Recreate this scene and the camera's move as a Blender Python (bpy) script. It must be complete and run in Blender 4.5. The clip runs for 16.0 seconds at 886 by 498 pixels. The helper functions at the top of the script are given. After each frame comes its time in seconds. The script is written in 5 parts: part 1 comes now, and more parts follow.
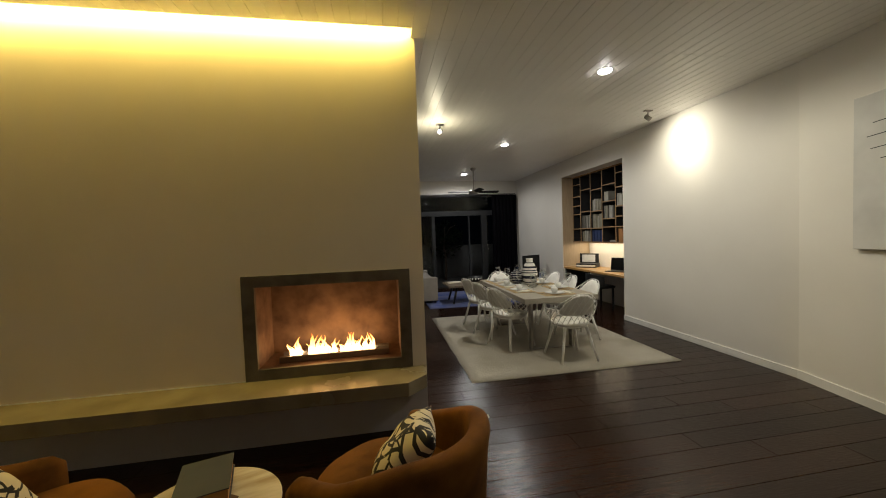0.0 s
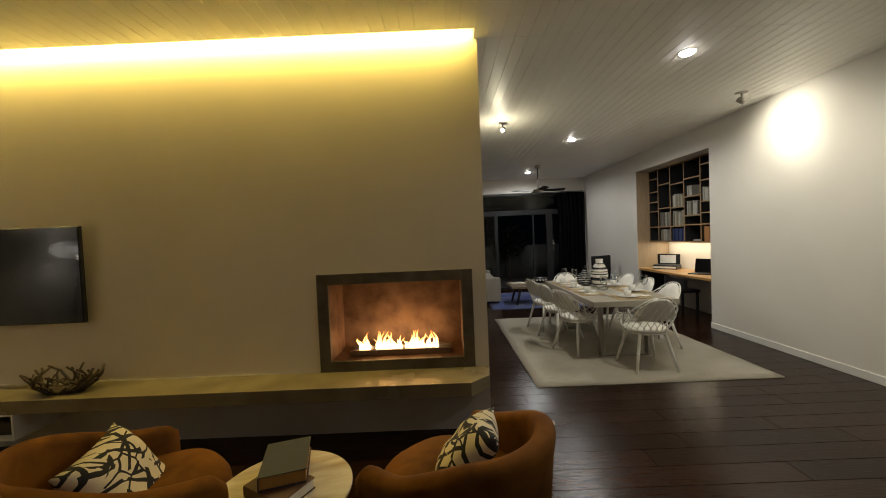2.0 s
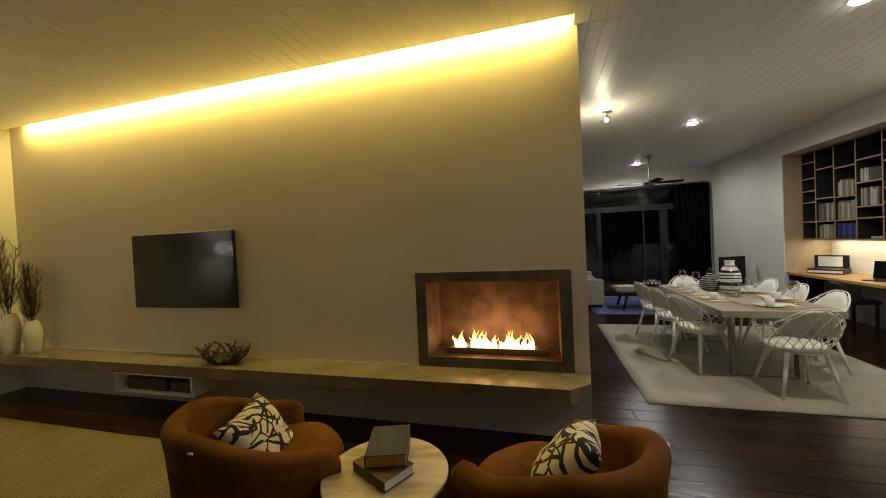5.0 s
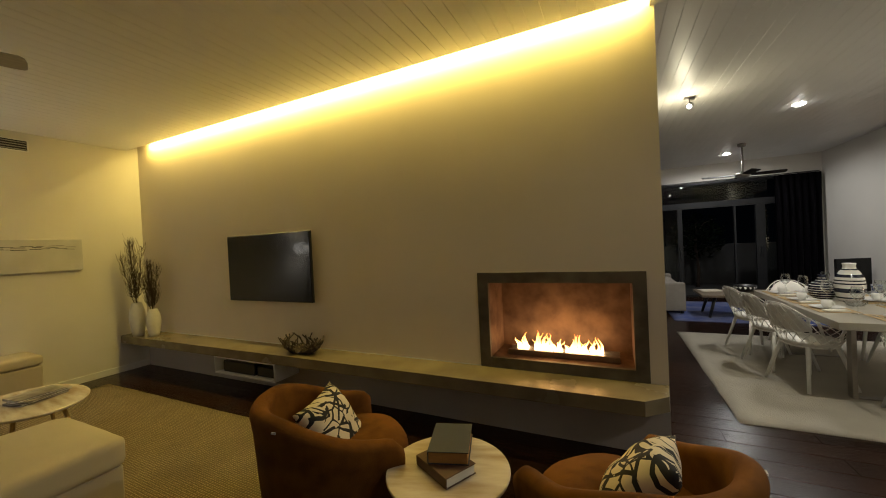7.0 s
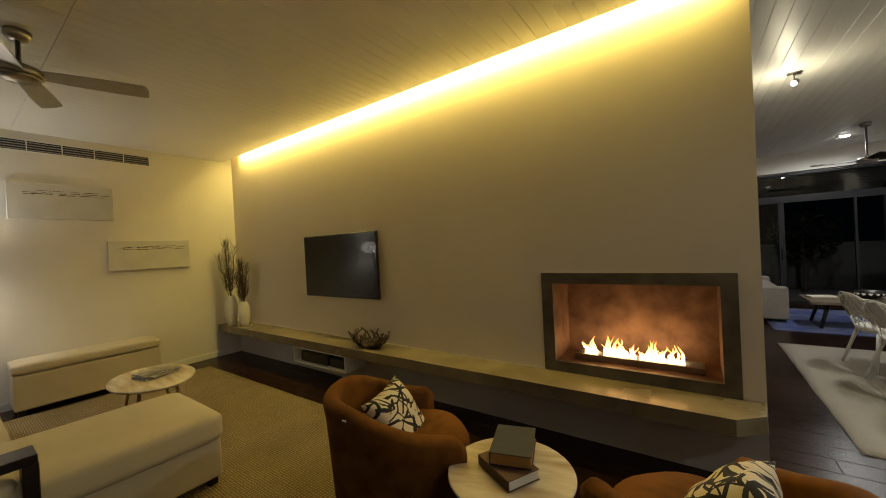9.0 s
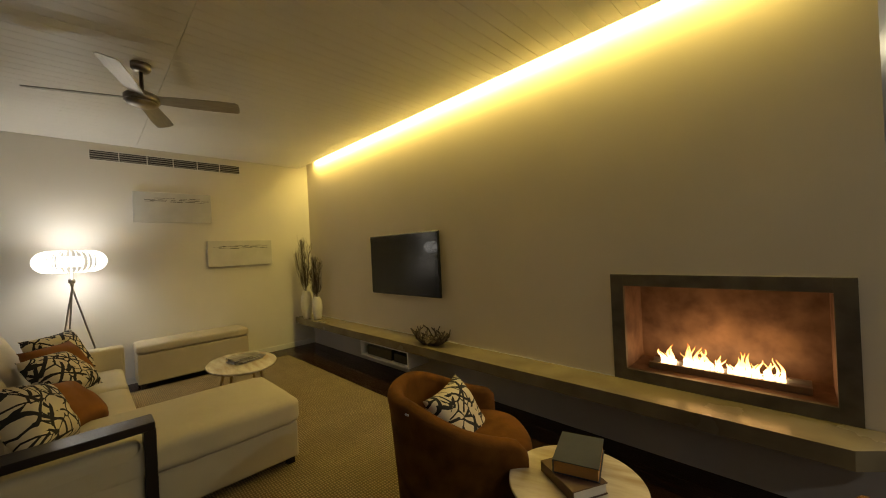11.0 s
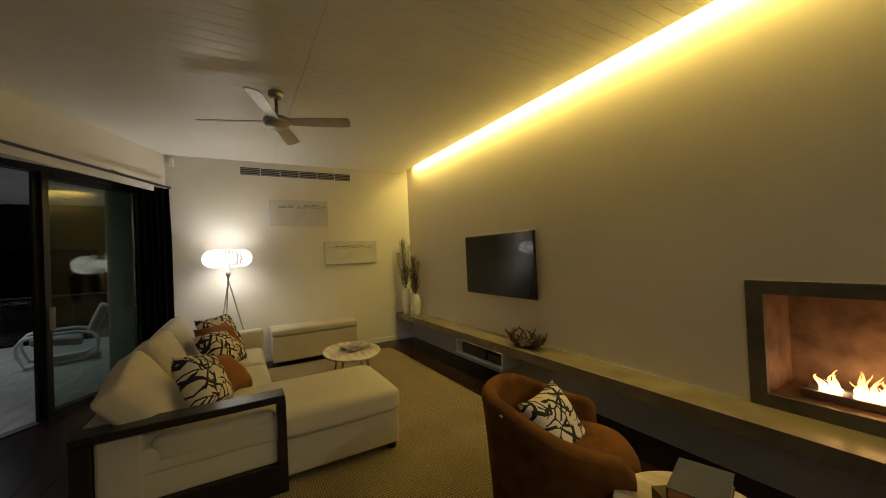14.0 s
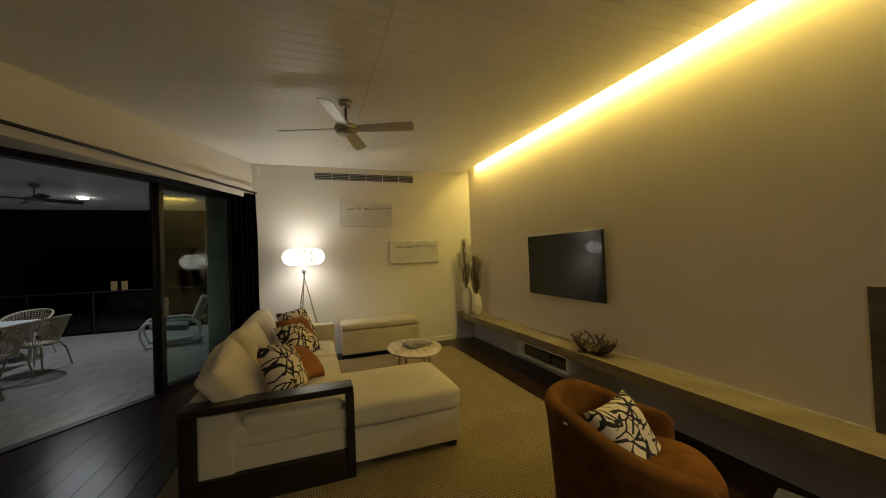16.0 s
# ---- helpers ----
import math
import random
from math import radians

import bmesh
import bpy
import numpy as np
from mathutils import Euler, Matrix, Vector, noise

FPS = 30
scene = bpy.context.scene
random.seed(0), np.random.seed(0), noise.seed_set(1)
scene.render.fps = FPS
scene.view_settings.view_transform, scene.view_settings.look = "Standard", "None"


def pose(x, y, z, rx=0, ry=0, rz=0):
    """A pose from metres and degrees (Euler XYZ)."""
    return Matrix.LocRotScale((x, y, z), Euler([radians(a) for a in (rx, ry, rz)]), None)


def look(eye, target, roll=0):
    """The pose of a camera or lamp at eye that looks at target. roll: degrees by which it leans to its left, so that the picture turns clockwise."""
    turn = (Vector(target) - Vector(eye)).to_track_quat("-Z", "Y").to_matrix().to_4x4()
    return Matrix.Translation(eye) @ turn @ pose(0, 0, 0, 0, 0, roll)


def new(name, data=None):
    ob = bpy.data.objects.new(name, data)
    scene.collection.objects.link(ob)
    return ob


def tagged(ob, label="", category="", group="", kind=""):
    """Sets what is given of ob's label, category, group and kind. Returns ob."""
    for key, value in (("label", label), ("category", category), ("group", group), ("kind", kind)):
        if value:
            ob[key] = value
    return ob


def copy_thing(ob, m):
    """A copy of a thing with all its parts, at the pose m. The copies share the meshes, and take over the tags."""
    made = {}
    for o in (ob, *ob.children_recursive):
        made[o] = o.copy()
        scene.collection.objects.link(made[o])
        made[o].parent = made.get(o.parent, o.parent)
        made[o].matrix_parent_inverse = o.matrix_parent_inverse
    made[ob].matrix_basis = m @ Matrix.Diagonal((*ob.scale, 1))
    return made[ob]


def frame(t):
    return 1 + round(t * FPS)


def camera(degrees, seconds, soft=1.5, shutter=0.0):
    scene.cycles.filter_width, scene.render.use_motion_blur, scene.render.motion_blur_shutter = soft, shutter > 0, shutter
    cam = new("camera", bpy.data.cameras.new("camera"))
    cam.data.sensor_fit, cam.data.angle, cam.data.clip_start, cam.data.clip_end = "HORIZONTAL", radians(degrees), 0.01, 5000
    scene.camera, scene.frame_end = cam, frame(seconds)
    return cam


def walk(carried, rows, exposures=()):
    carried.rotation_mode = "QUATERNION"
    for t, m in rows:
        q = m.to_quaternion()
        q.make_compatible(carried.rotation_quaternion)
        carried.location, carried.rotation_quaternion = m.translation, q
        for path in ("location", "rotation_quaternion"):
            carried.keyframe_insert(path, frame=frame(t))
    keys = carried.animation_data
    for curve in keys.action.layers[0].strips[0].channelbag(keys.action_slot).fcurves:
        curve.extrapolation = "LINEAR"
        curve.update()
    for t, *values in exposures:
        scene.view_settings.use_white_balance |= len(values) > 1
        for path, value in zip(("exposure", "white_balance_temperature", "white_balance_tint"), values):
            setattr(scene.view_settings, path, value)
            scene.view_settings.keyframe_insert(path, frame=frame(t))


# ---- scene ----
cam = camera(102.29, 16.0, soft=1.0)
EYE = 1.55
PATH = [
    (0.0, pose(0, 0, EYE, 87.79, 2.06, -9.82)),
    (0.5, pose(0, 0, EYE, 87.88, 2.15, -7.31)),
    (1.0, pose(0, 0, EYE, 87.97, 2.21, -4.80)),
    (1.5, pose(0, 0, EYE, 88.07, 2.31, -2.30)),
    (2.0, pose(0, 0, EYE, 88.20, 2.43, 0.20)),
    (2.5, pose(0, 0, EYE, 88.29, 2.52, 2.68)),
    (3.0, pose(0, 0, EYE, 88.38, 2.55, 5.31)),
    (3.5, pose(0, 0, EYE, 88.48, 2.54, 7.67)),
    (4.0, pose(0, 0, EYE, 88.57, 2.61, 10.33)),
    (6.5, pose(0, 0, EYE, 89.14, 2.80, 22.66)),
    (7.0, pose(0, 0, EYE, 89.24, 2.81, 25.29)),
    (7.5, pose(0, 0, EYE, 89.33, 2.85, 27.66)),
    (8.0, pose(0, 0, EYE, 89.42, 2.87, 30.23)),
    (8.5, pose(0, 0, EYE, 89.51, 2.92, 32.62)),
    (9.0, pose(0, 0, EYE, 89.62, 2.93, 35.19)),
    (9.5, pose(0, 0, EYE, 89.75, 2.87, 37.60)),
    (10.0, pose(0, 0, EYE, 89.83, 2.83, 40.05)),
    (12.5, pose(0, 0, EYE, 90.41, 2.77, 52.53)),
    (13.0, pose(0, 0, EYE, 90.52, 2.69, 55.10)),
    (13.5, pose(0, 0, EYE, 90.64, 2.61, 57.48)),
    (14.0, pose(0, 0, EYE, 90.75, 2.53, 60.07)),
    (14.5, pose(0, 0, EYE, 90.84, 2.47, 62.41)),
    (15.0, pose(0, 0, EYE, 90.97, 2.41, 64.97)),
    (15.5, pose(0, 0, EYE, 91.02, 2.31, 67.34)),
    (16.0, pose(0, 0, EYE, 91.11, 2.22, 69.86)),
]
walk(cam, PATH, [(0.0, -0.09), (4.0, -0.05), (8.5, -0.04), (12.5, -0.15), (16.0, -0.10)])

# ---- world ----
world = bpy.data.worlds.new("night")
scene.world = world
world.use_nodes = True
wbg = world.node_tree.nodes["Background"]
wbg.inputs[0].default_value = (0.10, 0.14, 0.22, 1)
wbg.inputs[1].default_value = 0.004
scene.view_settings.exposure = 0.0

# plan of the place, in metres
CEIL = 3.10          # ceiling height
FW = 2.85            # face of the fireplace wall
WEND = 0.32          # free end of the fireplace wall
XEND = -6.20         # end wall of the living room
XR = 4.04            # long wall beside the dining table
YFAR = 10.20         # far glazed wall
SLOT = 2.712         # near edge of the ceiling slot
A1 = Vector((-6.20, -0.84, 0))            # corner of the glazed side wall
U1 = Vector((0.906, -0.423, 0)).normalized()
N1 = Vector((-0.423, -0.906, 0)).normalized()   # points out to the deck
# line of the sliding doors, a little askew to the wall
U2 = Vector((math.cos(radians(36.5)), -math.sin(radians(36.5)), 0))
N2 = Vector((-math.sin(radians(36.5)), -math.cos(radians(36.5)), 0))
A2 = Vector((-5.34, -1.79, 0)) - U2 * 1.15
KINK = Vector((4.10, 2.86, 0))


def lamp(name, kind, m, energy, colour, **kw):
    d = bpy.data.lights.new(name, kind)
    d.energy, d.color = energy, colour
    if "size" in kw:
        d.shape, d.size, d.size_y = "RECTANGLE", kw["size"], kw["size_y"]
    if "radius" in kw:
        d.shadow_soft_size = kw["radius"]
    if "spot" in kw:
        d.spot_size, d.spot_blend = radians(kw["spot"]), kw.get("blend", 0.3)
    if "spread" in kw:
        d.spread = radians(kw["spread"])
    ob = new(name, d)
    ob.matrix_world = m
    return ob


COOL = (1.0, 0.945, 0.755)
WHITE = (0.95, 0.94, 0.90)
YELLOW = (1.0, 0.75, 0.185)
# light strip in the ceiling slot, a row of down lights, two wall spots
lamp("slot_light", "AREA", pose(-2.80, 2.795, 3.166, 30, 0, 0), 90, YELLOW, size=6.12, size_y=0.02)
# the first is unseen: added at the row's spacing to brighten the near room
DOWN = [(2.24, 0.40), (2.22, 3.22), (2.20, 6.04), (2.17, 9.05)]
for (x, y), w in zip(DOWN, (25, 98, 94, 76)):
    lamp("down_light", "SPOT", pose(x, y, CEIL - 0.02), w, COOL if y < 5 else WHITE, radius=0.04, spot=174, blend=0.4)
lamp("spot_light", "SPOT", look((3.56, 4.22, 2.95), (4.04, 4.11, 2.56)), 30, COOL, radius=0.02, spot=58, blend=1.0)
lamp("spot_spill", "SPOT", look((3.56, 4.22, 2.95), (4.04, 4.11, 2.40)), 34, COOL, radius=0.02, spot=160, blend=1.0)
lamp("spot_light", "SPOT", look((0.84, 4.93, 2.97), (0.40, 4.6, 2.3)), 120, COOL, radius=0.02, spot=90, blend=1.0)
lamp("spot_spill", "POINT", pose(0.80, 4.89, 2.78), 10, (1.0, 0.90, 0.62), radius=0.03)
# floor lamp, fire, strip under the book shelf, deck light
lamp("lamp_bulb", "POINT", pose(-5.84, -0.12, 1.616), 25, (1.0, 0.94, 0.84), radius=0.05)
lamp("fire_light", "POINT", pose(-0.48, 3.02, 0.80), 1.1, (1.0, 0.50, 0.17), radius=0.05)
lamp("fire_light", "POINT", pose(-0.18, 3.02, 0.80), 0.8, (1.0, 0.50, 0.17), radius=0.05)
lamp("desk_light", "AREA", pose(4.52, 6.45, 1.275), 8, (1.0, 0.86, 0.62), size=0.03, size_y=1.9)
lamp("deck_lamp", "SPOT", pose(-9.10, -4.24, 2.97), 125, (0.85, 0.93, 1.0), radius=0.04, spot=150, blend=0.6)


# ---- materials ----
def mat(name, colour, rough=0.6, metal=0.0, second=None, scale=6.0, bump=0.0, bump_scale=60.0, stretch=(1, 1, 1), spec=0.5, island=0.0, coat=0.0, sheen=0.0, rough_var=0.0):
    m = bpy.data.materials.new(name)
    m.use_nodes = True
    nt = m.node_tree
    p = nt.nodes["Principled BSDF"]
    p.inputs["Roughness"].default_value, p.inputs["Metallic"].default_value = rough, metal
    p.inputs["Specular IOR Level"].default_value = spec
    p.inputs["Coat Weight"].default_value = coat
    p.inputs["Sheen Weight"].default_value = sheen
    tc = nt.nodes.new("ShaderNodeTexCoord")
    mp = nt.nodes.new("ShaderNodeMapping")
    mp.inputs["Scale"].default_value = stretch
    nt.links.new(tc.outputs["Object"], mp.inputs[0])
    n1 = nt.nodes.new("ShaderNodeTexNoise")
    n1.inputs["Scale"].default_value, n1.inputs["Detail"].default_value = scale, 6
    nt.links.new(mp.outputs[0], n1.inputs["Vector"])
    mix = nt.nodes.new("ShaderNodeMix")
    mix.data_type = "RGBA"
    second = second or tuple(c * 0.86 for c in colour)
    mix.inputs[6].default_value, mix.inputs[7].default_value = (*colour, 1), (*second, 1)
    ramp = nt.nodes.new("ShaderNodeMapRange")
    ramp.inputs[1].default_value, ramp.inputs[2].default_value = 0.35, 0.68
    nt.links.new(n1.outputs[0], ramp.inputs[0])
    nt.links.new(ramp.outputs[0], mix.inputs[0])
    out = mix.outputs[2]
    if island:
        oi = nt.nodes.new("ShaderNodeObjectInfo")
        mr = nt.nodes.new("ShaderNodeMapRange")
        mr.inputs[3].default_value, mr.inputs[4].default_value = 1 - island, 1 + island
        nt.links.new(oi.outputs["Random"], mr.inputs[0])
        hs = nt.nodes.new("ShaderNodeHueSaturation")
        nt.links.new(mr.outputs[0], hs.inputs["Value"])
        nt.links.new(out, hs.inputs["Color"])
        out = hs.outputs[0]
    nt.links.new(out, p.inputs["Base Color"])
    if rough_var:
        rr = nt.nodes.new("ShaderNodeMapRange")
        rr.inputs[3].default_value, rr.inputs[4].default_value = max(0.02, rough - rough_var), rough + rough_var
        nt.links.new(n1.outputs[0], rr.inputs[0])
        nt.links.new(rr.outputs[0], p.inputs["Roughness"])
    if bump:
        n2 = nt.nodes.new("ShaderNodeTexNoise")
        n2.inputs["Scale"].default_value, n2.inputs["Detail"].default_value = bump_scale, 4
        nt.links.new(mp.outputs[0], n2.inputs["Vector"])
        b = nt.nodes.new("ShaderNodeBump")
        b.inputs["Strength"].default_value, b.inputs["Distance"].default_value = bump, 0.01
        nt.links.new(n2.outputs[0], b.inputs["Height"])
        nt.links.new(b.outputs[0], p.inputs["Normal"])
    return m


def glow(name, colour, strength):
    m = bpy.data.materials.new(name)
    m.use_nodes = True
    p = m.node_tree.nodes["Principled BSDF"]
    p.inputs["Base Color"].default_value = (0.02, 0.02, 0.02, 1)
    p.inputs["Emission Color"].default_value = (*colour, 1)
    p.inputs["Emission Strength"].default_value = strength
    return m


def clear(name, tint=(1, 1, 1), rough=0.0):
    m = bpy.data.materials.new(name)
    m.use_nodes = True
    p = m.node_tree.nodes["Principled BSDF"]
    p.inputs["Base Color"].default_value = (*tint, 1)
    p.inputs["Transmission Weight"].default_value, p.inputs["Roughness"].default_value = 1.0, rough
    p.inputs["IOR"].default_value = 1.45
    return m


M_WALL = mat("wall_paint", (0.72, 0.69, 0.64), 0.75, second=(0.68, 0.65, 0.60), scale=1.2, bump=0.04, bump_scale=180)
M_WARMWALL = mat("cream_wall_paint", (0.74, 0.665, 0.555), 0.75, second=(0.70, 0.63, 0.52), scale=1.2, bump=0.04, bump_scale=180)
M_CEIL = mat("ceiling_paint", (0.90, 0.88, 0.83), 0.42, second=(0.87, 0.85, 0.80), scale=2.0, bump=0.03, bump_scale=90)
M_TRIM = mat("white_trim", (0.78, 0.77, 0.74), 0.4, scale=3)
M_PLANK = mat("dark_plank", (0.028, 0.0115, 0.0058), 0.22, second=(0.013, 0.0055, 0.0033), scale=5, stretch=(1, 9, 9), bump=0.16, bump_scale=11, island=0.38, rough_var=0.08, spec=0.24)
M_PLANK_REST = M_PLANK.copy()
_nt = M_PLANK_REST.node_tree
_geo = _nt.nodes.new("ShaderNodeNewGeometry")
for _l in list(_nt.links):
    if _l.from_node.type == "OBJECT_INFO":
        _to = _l.to_socket
        _nt.links.new(_geo.outputs["Random Per Island"], _to)
M_JOINT = mat("floor_joint", (0.012, 0.006, 0.004), 0.7)
M_CONC = mat("concrete", (0.25, 0.205, 0.125), 0.24, second=(0.165, 0.135, 0.085), scale=3.2, bump=0.05, bump_scale=14, rough_var=0.10)
M_SURROUND = mat("dark_concrete", (0.135, 0.115, 0.085), 0.42, second=(0.065, 0.055, 0.042), scale=6, bump=0.08, bump_scale=50, rough_var=0.12)
M_SOOT = mat("rusted_steel", (0.25, 0.155, 0.10), 0.5, metal=0.35, second=(0.115, 0.065, 0.045), scale=7, bump=0.1, bump_scale=30, rough_var=0.15)
M_STEEL = mat("brushed_steel", (0.42, 0.39, 0.35), 0.32, metal=1.0, second=(0.34, 0.31, 0.28), scale=20, stretch=(1, 12, 12))
M_BLACK = mat("black_plastic", (0.012, 0.012, 0.013), 0.35, scale=10)
M_BLACKMET = mat("black_frame", (0.02, 0.02, 0.022), 0.4, metal=0.3, scale=10)
M_TILE = mat("deck_tile", (0.40, 0.395, 0.385), 0.4, second=(0.25, 0.24, 0.23), scale=2.2, stretch=(1, 3.5, 1), bump=0.05, bump_scale=20, island=0.05)
def thin(name, gloss=0.07):
    """Thin blown glass: mostly clear, with a little mirror."""
    m = bpy.data.materials.new(name)
    m.use_nodes = True
    nt = m.node_tree
    nt.nodes.remove(nt.nodes["Principled BSDF"])
    t, g, x, f = (nt.nodes.new(k) for k in ("ShaderNodeBsdfTransparent", "ShaderNodeBsdfGlossy", "ShaderNodeMixShader", "ShaderNodeLayerWeight"))
    t.inputs["Color"].default_value = (0.95, 0.96, 0.96, 1)
    g.inputs["Roughness"].default_value = 0.03
    f.inputs["Blend"].default_value = gloss * 3
    nt.links.new(f.outputs["Facing"], x.inputs[0])
    nt.links.new(t.outputs[0], x.inputs[1])
    nt.links.new(g.outputs[0], x.inputs[2])
    nt.links.new(x.outputs[0], nt.nodes["Material Output"].inputs["Surface"])
    return m


M_GLASS = clear("window_glass", (0.86, 0.93, 0.90))
M_DOORGLASS = clear("tinted_door_glass", (0.60, 0.72, 0.67))
# near-black base colour stands in for night over the ground and far house
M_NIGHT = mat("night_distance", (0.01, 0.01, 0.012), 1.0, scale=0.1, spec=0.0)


# ---- building helpers ----
def bx(bm, x0, x1, y0, y1, z0, z1, bevel=0.0, m=None, seg=1):
    vs = [bm.verts.new((x, y, z)) for x in (x0, x1) for y in (y0, y1) for z in (z0, z1)]
    fs = [bm.faces.new([vs[i] for i in f]) for f in ((0, 1, 3, 2), (4, 6, 7, 5), (0, 4, 5, 1), (2, 3, 7, 6), (0, 2, 6, 4), (1, 5, 7, 3))]
    if bevel:
        es = list({e for f in fs for e in f.edges})
        r = bmesh.ops.bevel(bm, geom=es, offset=bevel, segments=seg, profile=0.5, affect="EDGES")
        vs = list({v for f in r["faces"] for v in f.verts} | {v for v in vs if v.is_valid})
    if m is not None:
        bmesh.ops.transform(bm, matrix=m, verts=vs)
    return vs


def boxm(*a, bevel=0.0, m=None, seg=1):
    bm = bmesh.new()
    bx(bm, *a, bevel=bevel, m=m, seg=seg)
    return bm


def lathe(bm, profile, n=32, m=None, close=True):
    rings = []
    for r, z in profile:
        rings.append([bm.verts.new((r * math.cos(a), r * math.sin(a), z)) for a in (2 * math.pi * i / n for i in range(n))])
    for a, b in zip(rings, rings[1:]):
        for i in range(n):
            f = bm.faces.new((a[i], a[(i + 1) % n], b[(i + 1) % n], b[i]))
            f.smooth = True
    if close:
        for ring in (rings[0], rings[-1]):
            try:
                bm.faces.new(ring)
            except ValueError:
                pass
    if m is not None:
        bmesh.ops.transform(bm, matrix=m, verts=[v for r in rings for v in r])
    return bm


def tube(bm, pts, r, n=8, r2=None, closed=False):
    pts = [Vector(p) for p in pts]
    rings, up = [], None
    k = len(pts)
    for i, p in enumerate(pts):
        a, b = (pts[i - 1], pts[(i + 1) % k]) if closed else (pts[max(i - 1, 0)], pts[min(i + 1, k - 1)])
        d = (b - a).normalized()
        if up is None:
            up = d.orthogonal().normalized()
        up = (up - d * up.dot(d))
        up = up.normalized() if up.length > 1e-6 else d.orthogonal().normalized()
        s = d.cross(up)
        rad = r if r2 is None else r + (r2 - r) * i / (k - 1)
        rings.append([bm.verts.new(p + (up * math.cos(t) + s * math.sin(t)) * rad) for t in (2 * math.pi * j / n for j in range(n))])
    for a, b in list(zip(rings, rings[1:])) + ([(rings[-1], rings[0])] if closed else []):
        for j in range(n):
            f = bm.faces.new((a[j], a[(j + 1) % n], b[(j + 1) % n], b[j]))
            f.smooth = True
    if not closed:
        bm.faces.new(rings[0][::-1]), bm.faces.new(rings[-1])
    return bm


def prism(bm, outline, z0, z1, m=None):
    lo = [bm.verts.new((x, y, z0)) for x, y in outline]
    hi = [bm.verts.new((x, y, z1)) for x, y in outline]
    k = len(outline)
    for i in range(k):
        bm.faces.new((lo[i], lo[(i + 1) % k], hi[(i + 1) % k], hi[i]))
    bm.faces.new(lo[::-1]), bm.faces.new(hi)
    if m is not None:
        bmesh.ops.transform(bm, matrix=m, verts=lo + hi)
    return bm


def mesh_of(name, bm, material, smooth=False):
    bmesh.ops.recalc_face_normals(bm, faces=bm.faces)
    me = bpy.data.meshes.new(name)
    bm.to_mesh(me)
    bm.free()
    me.materials.append(material)
    if smooth:
        for p in me.polygons:
            p.use_smooth = True
    return me


def part(name, bm, material, parent, label="", smooth=False, m=None):
    ob = new(name, mesh_of(name, bm, material, smooth))
    ob.parent = parent
    if m is not None:
        ob.matrix_basis = m
    if label:
        ob["label"] = label
    return ob


def thing(name, m, label, category, group="", kind=""):
    ob = new(name)
    ob.matrix_basis = m
    return tagged(ob, label, category, group, kind)


def solid(name, bm, material, label, category, group="", kind="", smooth=False, m=None):
    ob = part(name, bm, material, None, "", smooth, m)
    return tagged(ob, label, category, group, kind)


def struct(name, bm, material, label, category, smooth=False, m=None):
    return solid(name, bm, material, label, category, "", "structure", smooth, m)


def merged(bm, other, m=None):
    """Move the geometry of other into bm."""
    if m is not None:
        bmesh.ops.transform(other, matrix=m, verts=other.verts)
    me = bpy.data.meshes.new("tmp")
    other.to_mesh(me)
    other.free()
    bm.from_mesh(me)
    bpy.data.meshes.remove(me)
    return bm


# ---- structure ----
bm = bmesh.new()
bx(bm, -6.6, 5.2, -4.2, 10.18, -0.25, -0.012)
bmesh.ops.bisect_plane(bm, geom=bm.verts[:] + bm.edges[:] + bm.faces[:], plane_co=A2 - N2 * 0.02, plane_no=N2, clear_outer=True)
floor = struct("floor", bm, M_JOINT, "dark-stained wooden plank floor with satin finish", "floor")
bm = bmesh.new()
bx(bm, -45, 30, -45, 40, -3.2, -3.0)
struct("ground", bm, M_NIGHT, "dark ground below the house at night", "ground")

# fireplace wall, pieced round the fire opening
FX0, FX1, FZ0, FZ1 = -1.04, 0.21, 0.50, 1.295
bm = bmesh.new()
bx(bm, XEND, FX0, FW, FW + 0.5, 0, 3.45)
bx(bm, FX1, WEND, FW, FW + 0.5, 0, 3.45)
bx(bm, FX0, FX1, FW, FW + 0.5, FZ1, 3.45)
bx(bm, FX0, FX1, FW, FW + 0.5, 0, FZ0)
wall_fire = struct("wall_fireplace", bm, M_WARMWALL, "warm white plastered wall holding the fireplace", "wall")
bm = bmesh.new()
bx(bm, XEND - 0.2, XEND, -1.2, YFAR + 0.2, 0, 3.45)
struct("wall_end", bm, M_WALL, "plain white painted end wall of the living room", "wall")
# side wall with the niche, then the part that turns inwards
NY0, NY1, NZ = 5.44, 7.50, 2.74
bm = bmesh.new()
bx(bm, XR, XR + 0.9, KINK.y, NY0, 0, 3.3)
bx(bm, XR, XR + 0.9, NY1, YFAR + 0.2, 0, 3.3)
bx(bm, XR, XR + 0.9, NY0, NY1, NZ, 3.3)
bx(bm, XR + 0.66, XR + 0.9, NY0, NY1, 0, NZ)
struct("wall_side", bm, M_WALL, "long white painted wall with a study niche", "wall")
kdir = Vector((-0.2, -1, 0)).normalized()
kend = Vector((XR, KINK.y, 0)) + kdir * 6.6
bm = bmesh.new()
prism(bm, [(XR, KINK.y), (kend.x, kend.y), (kend.x + 0.4, kend.y), (XR + 0.4, KINK.y)], 0, 3.3)
struct("wall_angled", bm, M_WALL, "white painted wall turning inwards behind a canvas", "wall")
bm = bmesh.new()
bx(bm, -3.0, 4.2, kend.y - 0.2, kend.y, 0, 3.3)
struct("wall_back", bm, M_WALL, "plain white wall closing the room", "wall")


